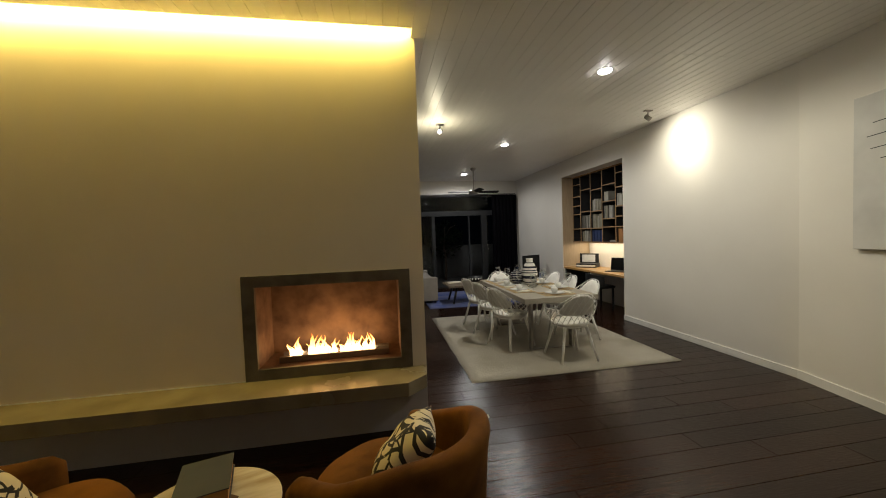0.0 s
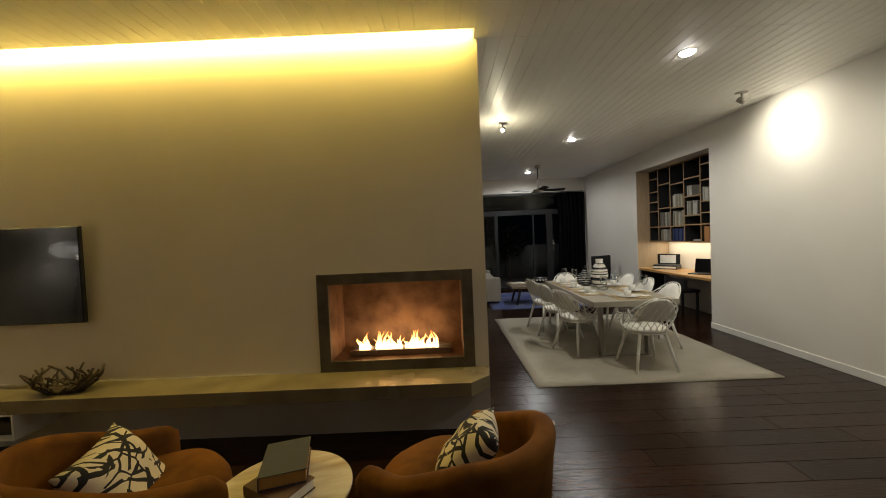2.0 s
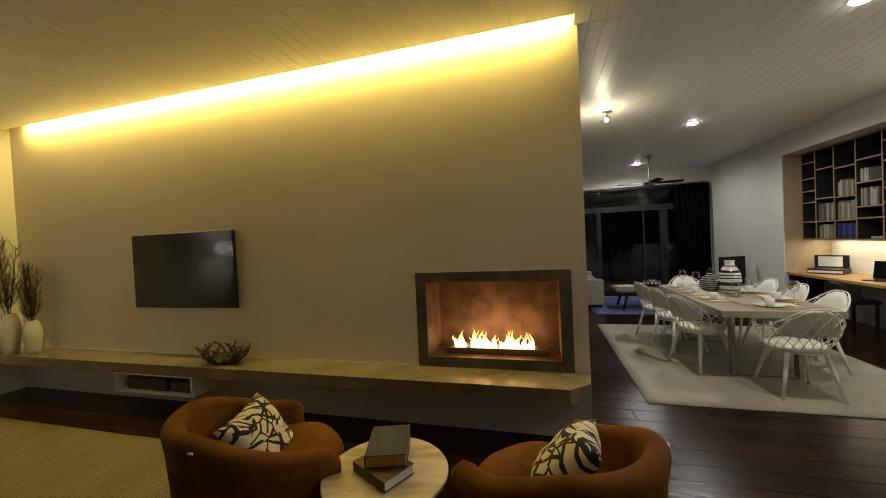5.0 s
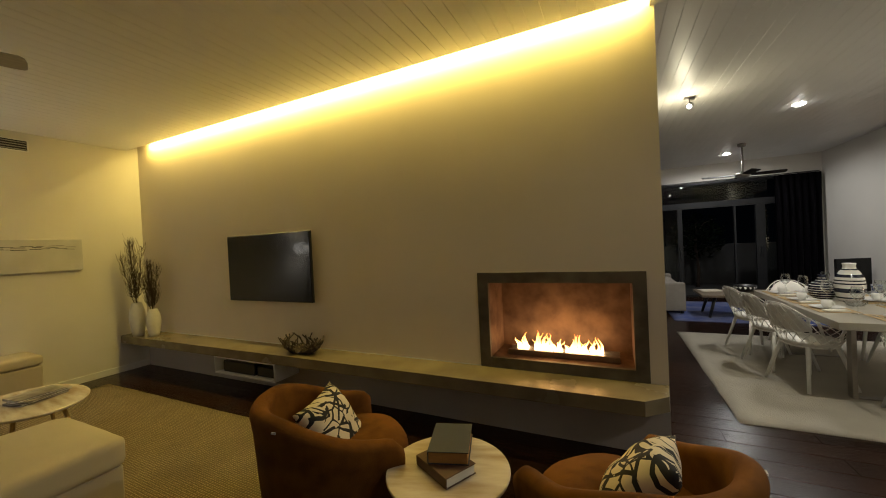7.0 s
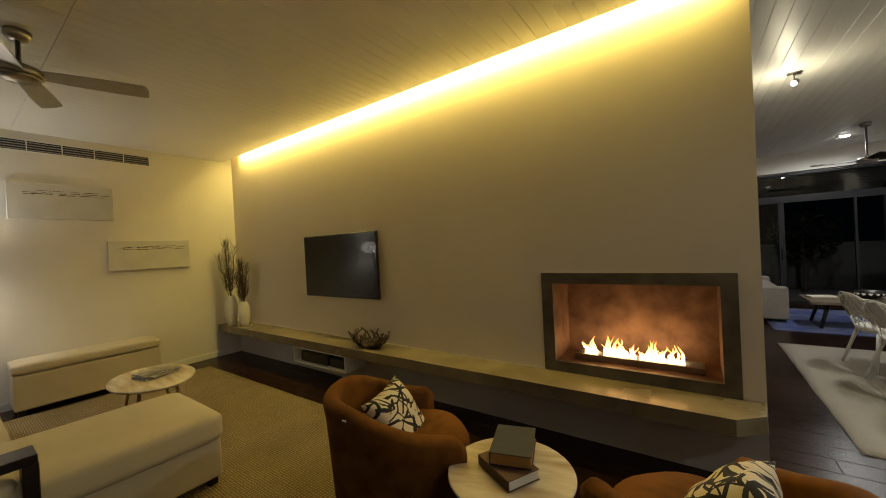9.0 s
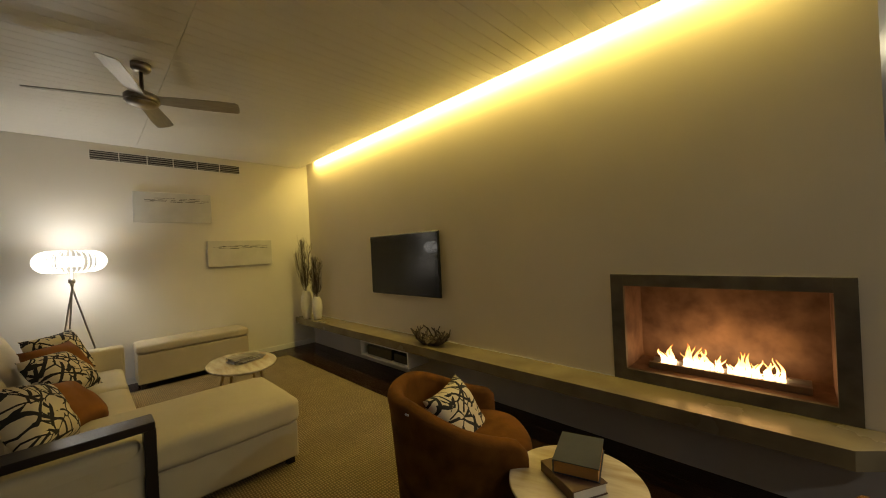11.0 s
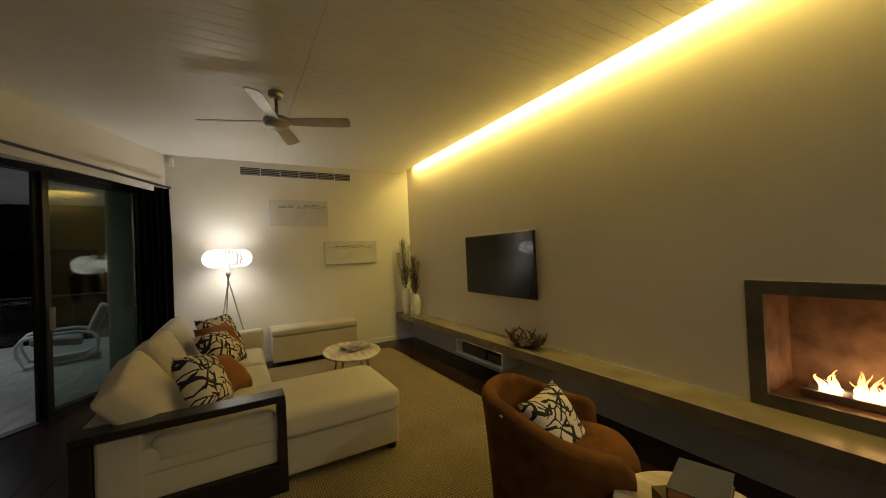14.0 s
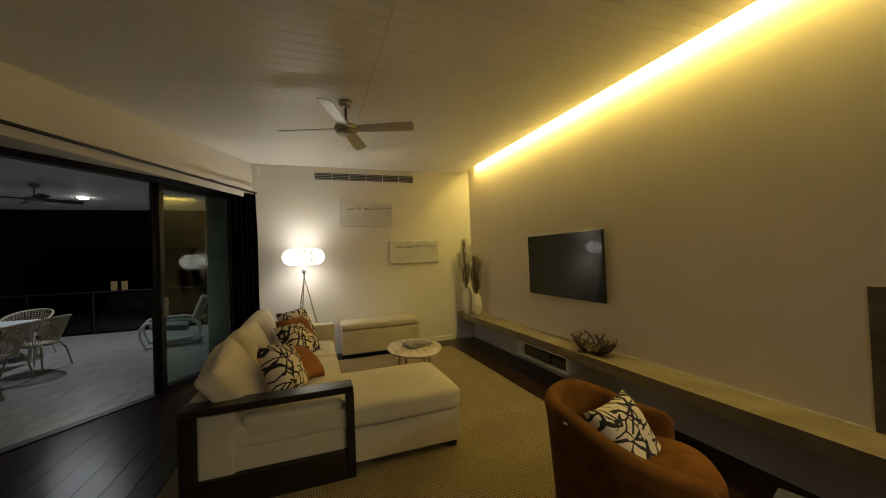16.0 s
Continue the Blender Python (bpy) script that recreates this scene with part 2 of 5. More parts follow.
def l1(s, off=0.0, z=0.0):
    """A place along the glazed side wall: s from its corner, off towards the deck."""
    p = A1 + U1 * s + N1 * off
    return (p.x, p.y, z)


def l2(s, off=0.0, z=0.0):
    """A place along the line of the sliding doors."""
    p = A2 + U2 * s + N2 * off
    return (p.x, p.y, z)


# ceiling of narrow boards that run along y, open over the slot
BW = 0.11
bm = bmesh.new()
x = XEND
while x < 4.1:
    x0, x1 = x, min(x + BW, 4.12)
    xm = (x0 + x1) / 2
    ys = A1.y + (xm - A1.x) * U1.y / U1.x - 0.12 if xm < -0.9 else kend.y - 0.05
    spans = [(ys, 0.5185), (0.5215, SLOT), (FW + 0.02, YFAR + 0.1)] if x1 < WEND + 0.02 else [(ys, 2.8485), (2.8515, 4.7885), (4.7915, YFAR + 0.1)]
    for a, b in spans:
        if b - a < 0.02:
            continue
        g, c = 0.0007, 0.0022
        prof = [(x0 + g, c), (x0 + g + c, 0), (x1 - g - c, 0), (x1 - g, c), (x1 - g, 0.02), (x0 + g, 0.02)]
        v0 = [bm.verts.new((px, a, CEIL + pz)) for px, pz in prof]
        v1 = [bm.verts.new((px, b, CEIL + pz)) for px, pz in prof]
        for i in range(6):
            bm.faces.new((v0[i], v0[(i + 1) % 6], v1[(i + 1) % 6], v1[i]))
        bm.faces.new(v0[::-1]), bm.faces.new(v1)
    x += BW
bx(bm, XEND - 0.2, 5.0, -4.2, SLOT - 0.02, CEIL + 0.022, CEIL + 0.05)
bx(bm, WEND + 0.02, 5.0, SLOT - 0.02, YFAR + 0.3, CEIL + 0.022, CEIL + 0.05)
bx(bm, XEND - 0.2, WEND + 0.02, FW + 0.5, YFAR + 0.3, CEIL + 0.022, CEIL + 0.05)
struct("ceiling", bm, M_CEIL, "off-white ceiling of narrow grooved boards", "ceiling")
bm = bmesh.new()
bx(bm, XEND, WEND, SLOT - 0.03, SLOT - 0.002, CEIL + 0.051, 3.42)
bx(bm, XEND, WEND, SLOT - 0.03, FW - 0.001, 3.42, 3.45)
bx(bm, WEND - 0.001, WEND + 0.018, SLOT - 0.03, FW - 0.001, CEIL + 0.051, 3.45)
struct("ceiling_slot", bm, M_WALL, "white recess for the light strip above the wall", "ceiling slot")

# glazed side wall: piers and head, a deep reveal, sliding doors at its outer side
S0, S1, HEAD, REV = 0.06, 6.0, 2.66, 0.02
bm = bmesh.new()
for s0, s1, z0, z1 in ((-0.2, S0, 0, 3.3), (S1, 6.6, 0, 3.3), (S0, S1, HEAD, 3.3)):
    a, b, c, d = l1(s0), l1(s1), l2(s1, 0.06), l2(s0, 0.06)
    prism(bm, [a[:2], b[:2], c[:2], d[:2]], z0, z1)
struct("wall_glazed", bm, M_WALL, "white wall with a wide opening to the deck", "wall")
struct("door_pelmet", prism(bmesh.new(), [l1(S0 + 0.002)[:2], l1(S1 - 0.002)[:2], l1(S1 - 0.002, 0.025)[:2], l1(S0 + 0.002, 0.025)[:2]], 2.555, HEAD - 0.001), M_WALL, "white painted pelmet board over the sliding doors", "pelmet")


def along(s0, s1, o0, o1, z0, z1, bm=None):
    bm = bm or bmesh.new()
    prism(bm, [l2(s0, o0)[:2], l2(s1, o0)[:2], l2(s1, o1)[:2], l2(s0, o1)[:2]], z0, z1)
    return bm


door = thing("sliding_door", Matrix(), "dark-framed sliding glass door standing half open", "sliding door", kind="structure")
part("door_track", along(S0, S1, -0.06, 0.058, -0.012, 0.012), M_BLACKMET, door, "black floor track")
part("door_head", along(S0, S1, -0.06, 0.058, HEAD - 0.07, HEAD), M_BLACKMET, door)
for o, s0, s1 in ((-0.05, S0, 1.15), (0.01, S0 + 0.002, 1.19)):
    pane_frame = bmesh.new()
    along(s0, s0 + 0.055, o, o + 0.04, 0.012, HEAD - 0.07, pane_frame)
    along(s1 - 0.055, s1, o, o + 0.04, 0.012, HEAD - 0.07, pane_frame)
    along(s0 + 0.055, s1 - 0.055, o, o + 0.04, 0.012, 0.09, pane_frame)
    along(s0 + 0.055, s1 - 0.055, o, o + 0.04, HEAD - 0.13, HEAD - 0.07, pane_frame)
    leaf = part("door_leaf", pane_frame, M_BLACKMET, door)
    if o < 0:
        part("pane", along(s0 + 0.056, s1 - 0.056, o + 0.015, o + 0.021, 0.091, HEAD - 0.131), M_DOORGLASS, leaf).visible_shadow = False
        hb = bmesh.new()
        c = Vector(l2(s1 - 0.027, o - 0.03))
        bx(hb, -0.012, 0.012, -0.012, 0.03, 0.93, 1.17, bevel=0.004, m=Matrix.Translation(c))
        part("door_handle", hb, M_STEEL, leaf, "slim steel pull handle")

# baseboards
bm = bmesh.new()
bx(bm, XR - 0.014, XR, KINK.y + 0.003, NY0, 0, 0.085, bevel=0.003)
bx(bm, XR - 0.014, XR, NY1, YFAR, 0, 0.085, bevel=0.003)
bx(bm, XEND, XEND + 0.014, -0.8, FW, 0, 0.085, bevel=0.003)
nk = Vector((-1, 0.2, 0)).normalized() * 0.014
prism(bm, [(XR, KINK.y), (kend.x, kend.y), (kend.x + nk.x, kend.y + nk.y), (XR + nk.x, KINK.y + nk.y)], 0, 0.085)
struct("baseboard", bm, M_TRIM, "low white painted baseboard", "baseboard")

# far glazed wall
bm = bmesh.new()
bx(bm, XEND, XR, YFAR, YFAR + 0.2, 2.70, 3.3)
bx(bm, XEND, -2.6, YFAR, YFAR + 0.2, 0, 2.70)
bx(bm, 3.95, XR, YFAR, YFAR + 0.2, 0, 2.70)
struct("wall_far", bm, M_WALL, "white wall above the far glass doors", "wall")
M_ALU = mat("grey_aluminium", (0.026, 0.027, 0.030), 0.5, metal=0.6, scale=8)
window = thing("window_1", Matrix(), "grey aluminium sliding doors with a transom light, dark outside", "window", kind="structure")
fb = bmesh.new()
bx(fb, -2.6, 3.95, YFAR + 0.02, YFAR + 0.12, 2.10, 2.24)
bx(fb, -2.6, 3.95, YFAR + 0.02, YFAR + 0.12, 2.64, 2.70)
bx(fb, -2.6, 3.95, YFAR + 0.02, YFAR + 0.12, -0.012, 0.04)
part("window_frame", fb, M_ALU, window)
for x in (-2.6, -0.4, 3.40, 3.89):
    part("mullion", boxm(x, x + 0.06, YFAR + 0.03, YFAR + 0.11, 0.04, 2.10, bevel=0.004), M_ALU, window)
for x, w in ((1.45, 0.10), (2.54, 0.04), (2.93, 0.17)):
    stile = part("stile", boxm(x, x + w, YFAR + 0.025, YFAR + 0.105, 0.04, 2.10, bevel=0.004), M_ALU, window)
    if w > 0.05:
        part("door_handle", boxm(x + w / 2 - 0.012, x + w / 2 + 0.012, YFAR - 0.02, YFAR + 0.024, 0.92, 1.16, bevel=0.004), M_ALU, stile, "slim dark handle")
part("pane", boxm(-2.54, 1.45, YFAR + 0.06, YFAR + 0.068, 0.04, 2.10), M_GLASS, window).visible_shadow = False
part("pane", boxm(-2.54, 3.89, YFAR + 0.06, YFAR + 0.068, 2.24, 2.64), M_GLASS, window).visible_shadow = False
part("pane", boxm(3.10, 3.89, YFAR + 0.06, YFAR + 0.068, 0.04, 2.10), M_GLASS, window).visible_shadow = False

# concrete hearth ledge with a chamfered end, and the fire surround
LZ0, LZ1, LY = 0.405, 0.505, 2.525
bm = bmesh.new()
prism(bm, [(XEND, LY), (0.15, LY), (0.295, 2.65), (0.318, FW - 0.001), (XEND, FW - 0.001)], LZ0, LZ1)
bmesh.ops.bevel(bm, geom=list(bm.edges), offset=0.0015, segments=1, profile=0.5, affect="EDGES")
struct("trim", boxm(XEND, FX0, FW - 0.004, FW - 0.0002, LZ1 + 0.0005, LZ1 + 0.007), M_TRIM, "thin pale bead where wall meets ledge", "trim")
# thin sheet over the wall below the ledge, greyer and darker than the wall
M_BASE = mat("grey_base", (0.46, 0.43, 0.42), 0.7, second=(0.40, 0.37, 0.36), scale=1.5, bump=0.04, bump_scale=120)
struct("hearth_base", boxm(XEND + 0.016, WEND, FW - 0.005, FW - 0.0005, 0.002, LZ0 - 0.001), M_BASE, "grey base below the concrete ledge", "hearth base")
solid("hearth_ledge", bm, M_CONC, "long polished concrete ledge under the fireplace", "ledge", kind="structure")
fire = thing("fireplace", pose((FX0 + FX1) / 2, FW, LZ1), "built-in gas fireplace with concrete surround, burning", "fireplace")
hw, fh = (FX1 - FX0) / 2 - 0.001, FZ1 - LZ1
for nm, a in (("surround_jamb", (-hw, -hw + 0.09, -0.012, 0.025, 0.0, fh)), ("surround_jamb", (hw - 0.09, hw, -0.012, 0.025, 0.0, fh)),
              ("surround_lintel", (-hw + 0.09, hw - 0.09, -0.012, 0.025, fh - 0.085, fh)), ("surround_sill", (-hw + 0.09, hw - 0.09, -0.012, 0.025, 0.0, 0.085))):
    part(nm, boxm(*a, bevel=0.0012), M_SURROUND, fire, "dark grey concrete surround")
for nm, a in (("firebox_back", (-hw + 0.07, hw - 0.07, 0.40, 0.42, 0.05, fh)), ("firebox_side", (-hw + 0.07, -hw + 0.09, 0.026, 0.40, 0.05, fh)),
              ("firebox_side", (hw - 0.09, hw - 0.07, 0.026, 0.40, 0.05, fh)), ("firebox_top", (-hw + 0.09, hw - 0.09, 0.026, 0.40, fh - 0.09, fh - 0.07)),
              ("firebox_floor", (-hw + 0.09, hw - 0.09, 0.026, 0.40, 0.05, 0.08))):
    part(nm, boxm(*a), M_SOOT, fire, "heat-stained brown steel")
bm = bmesh.new()
bx(bm, -0.42, 0.44, 0.12, 0.15, 0.08, 0.125, bevel=0.003)
bx(bm, -0.42, 0.44, 0.25, 0.28, 0.08, 0.125, bevel=0.003)
bx(bm, -0.42, 0.44, 0.15, 0.25, 0.08, 0.10)
part("burner_tray", bm, M_STEEL, fire, "long steel burner tray")

# deck outside
deck = struct("deck", boxm(-11.2, 6, -14, -0.9, -0.30, -0.028), M_JOINT, "pale stone tiled deck outside the glass doors", "deck")
bm = boxm(-11.0, 6, -14, -1.3, 2.99, 3.12)
M_DECKCEIL = mat("deck_ceiling", (0.80, 0.80, 0.80), 0.6, scale=1.5)
bmesh.ops.bisect_plane(bm, geom=bm.verts[:] + bm.edges[:] + bm.faces[:], plane_co=A2 + N2 * 0.062, plane_no=-N2, clear_outer=True)
struct("deck_ceiling", bm, M_DECKCEIL, "plain pale ceiling over the deck", "ceiling")

# ---- living room things ----
M_CREAM = mat("cream_fabric", (0.54, 0.48, 0.345), 0.9, second=(0.48, 0.425, 0.30), scale=2.5, bump=0.25, bump_scale=420, sheen=0.1)
M_CREAM2 = mat("oatmeal_linen", (0.54, 0.475, 0.355), 0.9, second=(0.48, 0.42, 0.31), scale=3, bump=0.25, bump_scale=420)
M_TAN = mat("rust_brown_cotton", (0.23, 0.092, 0.022), 0.85, second=(0.17, 0.066, 0.014), scale=6, bump=0.12, bump_scale=300, spec=0.25)
M_RUST = mat("rust_velvet", (0.165, 0.064, 0.009), 0.85, second=(0.080, 0.031, 0.005), scale=7, bump=0.22, bump_scale=260, spec=0.15)
M_DARKWOOD = mat("dark_stained_wood", (0.012, 0.0065, 0.0045), 0.35, second=(0.008, 0.0045, 0.0035), scale=6, stretch=(12, 1, 12), bump=0.08, bump_scale=30)
M_MARBLE = mat("veined_marble", (0.70, 0.64, 0.54), 0.22, second=(0.42, 0.32, 0.22), scale=3.2, stretch=(1, 4.5, 1))
M_BRASS = mat("brushed_brass", (0.55, 0.40, 0.20), 0.35, metal=1.0, scale=12)
M_JUTE = mat("woven_jute", (0.42, 0.325, 0.18), 0.95, second=(0.33, 0.25, 0.135), scale=3)


def weave(m, rows, knots, light, dark):
    """Turn a plain material into thick woven rows with a knot every few millimetres."""
    nt = m.node_tree
    p = nt.nodes["Principled BSDF"]
    tc = nt.nodes.new("ShaderNodeTexCoord")
    fac = []
    for axis, period in (("X", rows), ("Y", knots)):
        wv = nt.nodes.new("ShaderNodeTexWave")
        wv.bands_direction = axis
        wv.inputs["Scale"].default_value = 2 * math.pi / (20 * period)
        wv.inputs["Distortion"].default_value, wv.inputs["Detail"].default_value, wv.inputs["Detail Scale"].default_value = 3.2, 3.0, 2.0
        nt.links.new(tc.outputs["Object"], wv.inputs["Vector"])
        fac.append(wv.outputs["Fac"])
    mul = nt.nodes.new("ShaderNodeMath")
    mul.operation = "MULTIPLY"
    nt.links.new(fac[0], mul.inputs[0])
    nt.links.new(fac[1], mul.inputs[1])
    mix = nt.nodes.new("ShaderNodeMix")
    mix.data_type = "RGBA"
    mix.inputs[6].default_value = (*dark, 1)
    patch = p.inputs["Base Color"].links[0].from_socket
    nt.links.new(patch, mix.inputs[7])
    lift = nt.nodes.new("ShaderNodeMapRange")
    lift.inputs[2].default_value, lift.inputs[3].default_value = 0.55, light
    nt.links.new(mul.outputs[0], lift.inputs[0])
    nt.links.new(lift.outputs[0], mix.inputs[0])
    nt.links.new(mix.outputs[2], p.inputs["Base Color"])
    b = nt.nodes.new("ShaderNodeBump")
    b.inputs["Strength"].default_value, b.inputs["Distance"].default_value = 0.9, 0.008
    nt.links.new(mul.outputs[0], b.inputs["Height"])
    nt.links.new(b.outputs[0], p.inputs["Normal"])


weave(M_JUTE, 0.024, 0.017, 0.25, (0.085, 0.062, 0.030))
M_CERAMIC = mat("matt_white_ceramic", (0.72, 0.70, 0.66), 0.55, scale=8)
M_TWIG = mat("dark_twig", (0.055, 0.034, 0.022), 0.7, second=(0.03, 0.018, 0.012), scale=20, bump=0.3, bump_scale=60)
M_CANVAS = mat("white_canvas", (0.60, 0.59, 0.57), 0.8, scale=4, bump=0.1, bump_scale=300)
M_INK = mat("dark_paint_stroke", (0.03, 0.03, 0.035), 0.7)
M_PAPER = mat("book_paper", (0.62, 0.52, 0.36), 0.85, second=(0.5, 0.41, 0.28), scale=50, stretch=(1, 1, 20))
M_TANPAGE = mat("tan_page_edge", (0.42, 0.22, 0.06), 0.8, second=(0.34, 0.17, 0.045), scale=50, stretch=(1, 1, 20))
M_BOOKGREY = mat("grey_book_cloth", (0.030, 0.036, 0.058), 0.6, scale=20, bump=0.1, bump_scale=300)
M_BOOKBROWN = mat("brown_book_cloth", (0.10, 0.05, 0.03), 0.6, scale=20)
M_FANWOOD = mat("silver_blade", (0.50, 0.48, 0.45), 0.38, metal=0.75, scale=6, stretch=(1, 10, 1))
M_CURTAIN = mat("black_curtain", (0.006, 0.0055, 0.008), 0.85, second=(0.007, 0.006, 0.008), scale=20, bump=0.1, bump_scale=200, spec=0.12)
M_SCREEN = mat("black_glossy_screen", (0.005, 0.005, 0.006), 0.06, scale=3, spec=0.4)

# cream cotton printed with loose black brush strokes
M_PATTERN = mat("brush_pattern_cotton", (0.62, 0.55, 0.41), 0.9, second=(0.56, 0.49, 0.36), scale=12, bump=0.15, bump_scale=350)


def brush_print(m):
    """Print strokes over the cloth: two sets of broken bands and a loose net, shifted from cushion to cushion."""
    nt = m.node_tree
    p = nt.nodes["Principled BSDF"]
    base = p.inputs["Base Color"].links[0].from_socket

    def node(kind, **kw):
        n = nt.nodes.new(kind)
        for k, v in kw.items():
            if k == "operation":
                n.operation = v
            else:
                n.inputs[k.replace("_", " ")].default_value = v
        return n

    def calc(op, a, b):
        n = node("ShaderNodeMath", operation=op)
        for i, v in enumerate((a, b)):
            if isinstance(v, (int, float)):
                n.inputs[i].default_value = v
            else:
                nt.links.new(v, n.inputs[i])
        return n.outputs[0]

    tc, info = node("ShaderNodeTexCoord"), node("ShaderNodeObjectInfo")
    xyz = node("ShaderNodeSeparateXYZ")
    nt.links.new(tc.outputs["Object"], xyz.inputs[0])
    flat = node("ShaderNodeCombineXYZ")
    shift = calc("MULTIPLY", info.outputs["Random"], 7.0)
    nt.links.new(calc("ADD", xyz.outputs[0], shift), flat.inputs[0])
    nt.links.new(calc("ADD", xyz.outputs[2], shift), flat.inputs[1])
    warp = node("ShaderNodeTexNoise", Scale=5.5, Detail=1.0)
    nt.links.new(flat.outputs[0], warp.inputs["Vector"])
    bent = nt.nodes.new("ShaderNodeVectorMath")
    bent.operation = "MULTIPLY_ADD"
    nt.links.new(warp.outputs["Color"], bent.inputs[0])
    bent.inputs[1].default_value = (0.11, 0.11, 0.0)
    nt.links.new(flat.outputs[0], bent.inputs[2])

    def masked(mark, at, scale, level):
        cut = node("ShaderNodeTexNoise", Scale=scale, Detail=2.0)
        off = nt.nodes.new("ShaderNodeVectorMath")
        nt.links.new(bent.outputs[0], off.inputs[0])
        off.inputs[1].default_value = (at, at * 2, 0)
        nt.links.new(off.outputs[0], cut.inputs["Vector"])
        return calc("MULTIPLY", mark, calc("GREATER_THAN", cut.outputs[0], level))

    marks = []
    for turn, size, thick, at in ((0.6, 4.5, 0.84, 1.3), (-0.9, 3.7, 0.89, 4.7)):
        mp = node("ShaderNodeMapping")
        mp.inputs["Rotation"].default_value = (0, 0, turn)
        nt.links.new(bent.outputs[0], mp.inputs[0])
        wv = node("ShaderNodeTexWave", Scale=size, Distortion=1.2, Detail_Scale=2.0)
        nt.links.new(mp.outputs[0], wv.inputs["Vector"])
        marks.append(masked(calc("GREATER_THAN", wv.outputs["Fac"], thick), at, 8.0, 0.47))
    vo = nt.nodes.new("ShaderNodeTexVoronoi")
    vo.feature = "DISTANCE_TO_EDGE"
    vo.inputs["Scale"].default_value = 12.5
    nt.links.new(bent.outputs[0], vo.inputs["Vector"])
    marks.append(masked(calc("LESS_THAN", vo.outputs["Distance"], 0.055), 9.1, 9.0, 0.42))
    ink = calc("MAXIMUM", calc("MAXIMUM", marks[0], marks[1]), marks[2])
    mix = nt.nodes.new("ShaderNodeMix")
    mix.data_type = "RGBA"
    mix.inputs[7].default_value = (0.011, 0.011, 0.014, 1)
    nt.links.new(ink, mix.inputs[0])
    nt.links.new(base, mix.inputs[6])
    nt.links.new(mix.outputs[2], p.inputs["Base Color"])


brush_print(M_PATTERN)


def cushion(w, d, h, r=0.05, bulge=0.02, n=10, wob=0.004, seed=0):
    """A soft rounded block, w x d x h, with its base at z = 0."""
    bm = bmesh.new()
    bmesh.ops.create_cube(bm, size=2)
    bmesh.ops.subdivide_edges(bm, edges=bm.edges[:], cuts=n, use_grid_fill=True)
    a, b, c = w / 2, d / 2, h / 2
    r = min(r, a, b, c)
    for v in bm.verts:
        u = v.co.copy()
        s = [math.copysign(abs(t) ** 0.8, t) for t in u]
        p = Vector((s[0] * a, s[1] * b, s[2] * c))
        q = Vector((max(-a + r, min(a - r, p.x)), max(-b + r, min(b - r, p.y)), max(-c + r, min(c - r, p.z))))
        dv = p - q
        if dv.length > 1e-6:
            p = q + dv.normalized() * r
        p.z += (1 if u.z > 0 else -0.3) * bulge * (1 - u.x ** 2) * (1 - u.y ** 2) * abs(u.z)
        p += wob * noise.noise_vector(p * 5 + Vector((seed, seed * 2, 0)))
        v.co = p + Vector((0, 0, c))
    for f in bm.faces:
        f.smooth = True
    return bm


def pillow_mesh(w=0.48, t=0.115, n=18, seed=0):
    """A square scatter cushion standing in the x-z plane, pointed at its corners."""
    bm = bmesh.new()
    sides = []
    for sg in (1, -1):
        g = {}
        for i in range(n + 1):
            for j in range(n + 1):
                u, v = 2 * i / n - 1, 2 * j / n - 1
                if sg < 0 and (i in (0, n) or j in (0, n)):
                    g[i, j] = sides[0][i, j]
                    continue
                pin = 1 - 0.10 * (1 - u * u) * abs(v) ** 3
                pin2 = 1 - 0.10 * (1 - v * v) * abs(u) ** 3
                th = t * ((1 - u ** 4) * (1 - v ** 4)) ** 0.55 * (1 - 0.25 * u * u * v * v)
                wob = 0.012 * noise.noise(Vector((u * 1.8 + seed * 3, v * 1.8, sg)))
                g[i, j] = bm.verts.new((u * w / 2 * pin2, sg * th + wob * (1 - u ** 8) * (1 - v ** 8), v * w / 2 * pin))
        for i in range(n):
            for j in range(n):
                f = bm.faces.new((g[i, j], g[i + 1, j], g[i + 1, j + 1], g[i, j + 1]))
                f.smooth = True
        sides.append(g)
    return bm


def pillow(m, material, label, group, w=0.48, seed=0, t=0.10):
    return solid("scatter_cushion", pillow_mesh(w, t, seed=seed), material, label, "cushion", group, m=m)


# jute rug under sofa and tub chair, with a fringe-free bound edge
def rug(name, x0, x1, y0, y1, material, label, h=0.016, z=0.0):
    bm = bmesh.new()
    nx, ny = int((x1 - x0) / 0.12), int((y1 - y0) / 0.12)
    top = {}
    for i in range(nx + 1):
        for j in range(ny + 1):
            x, y = x0 + (x1 - x0) * i / nx, y0 + (y1 - y0) * j / ny
            e = 0.008 * noise.noise(Vector((x * 4, y * 4, 1)))
            edge = i in (0, nx) or j in (0, ny)
            top[i, j] = bm.verts.new((x + e * (i in (0, nx)), y + e * (j in (0, ny)), z + h * (0.75 if edge else 1) + 0.0015 * noise.noise(Vector((x * 3, y * 3, 0)))))
    for i in range(nx):
        for j in range(ny):
            f = bm.faces.new((top[i, j], top[i + 1, j], top[i + 1, j + 1], top[i, j + 1]))
            f.smooth = True
    r = bmesh.ops.extrude_edge_only(bm, edges=[e for e in bm.edges if e.is_boundary])
    for v in r["geom"]:
        if isinstance(v, bmesh.types.BMVert):
            v.co.z = z + 0.001
    return solid(name, bm, material, label, "rug")


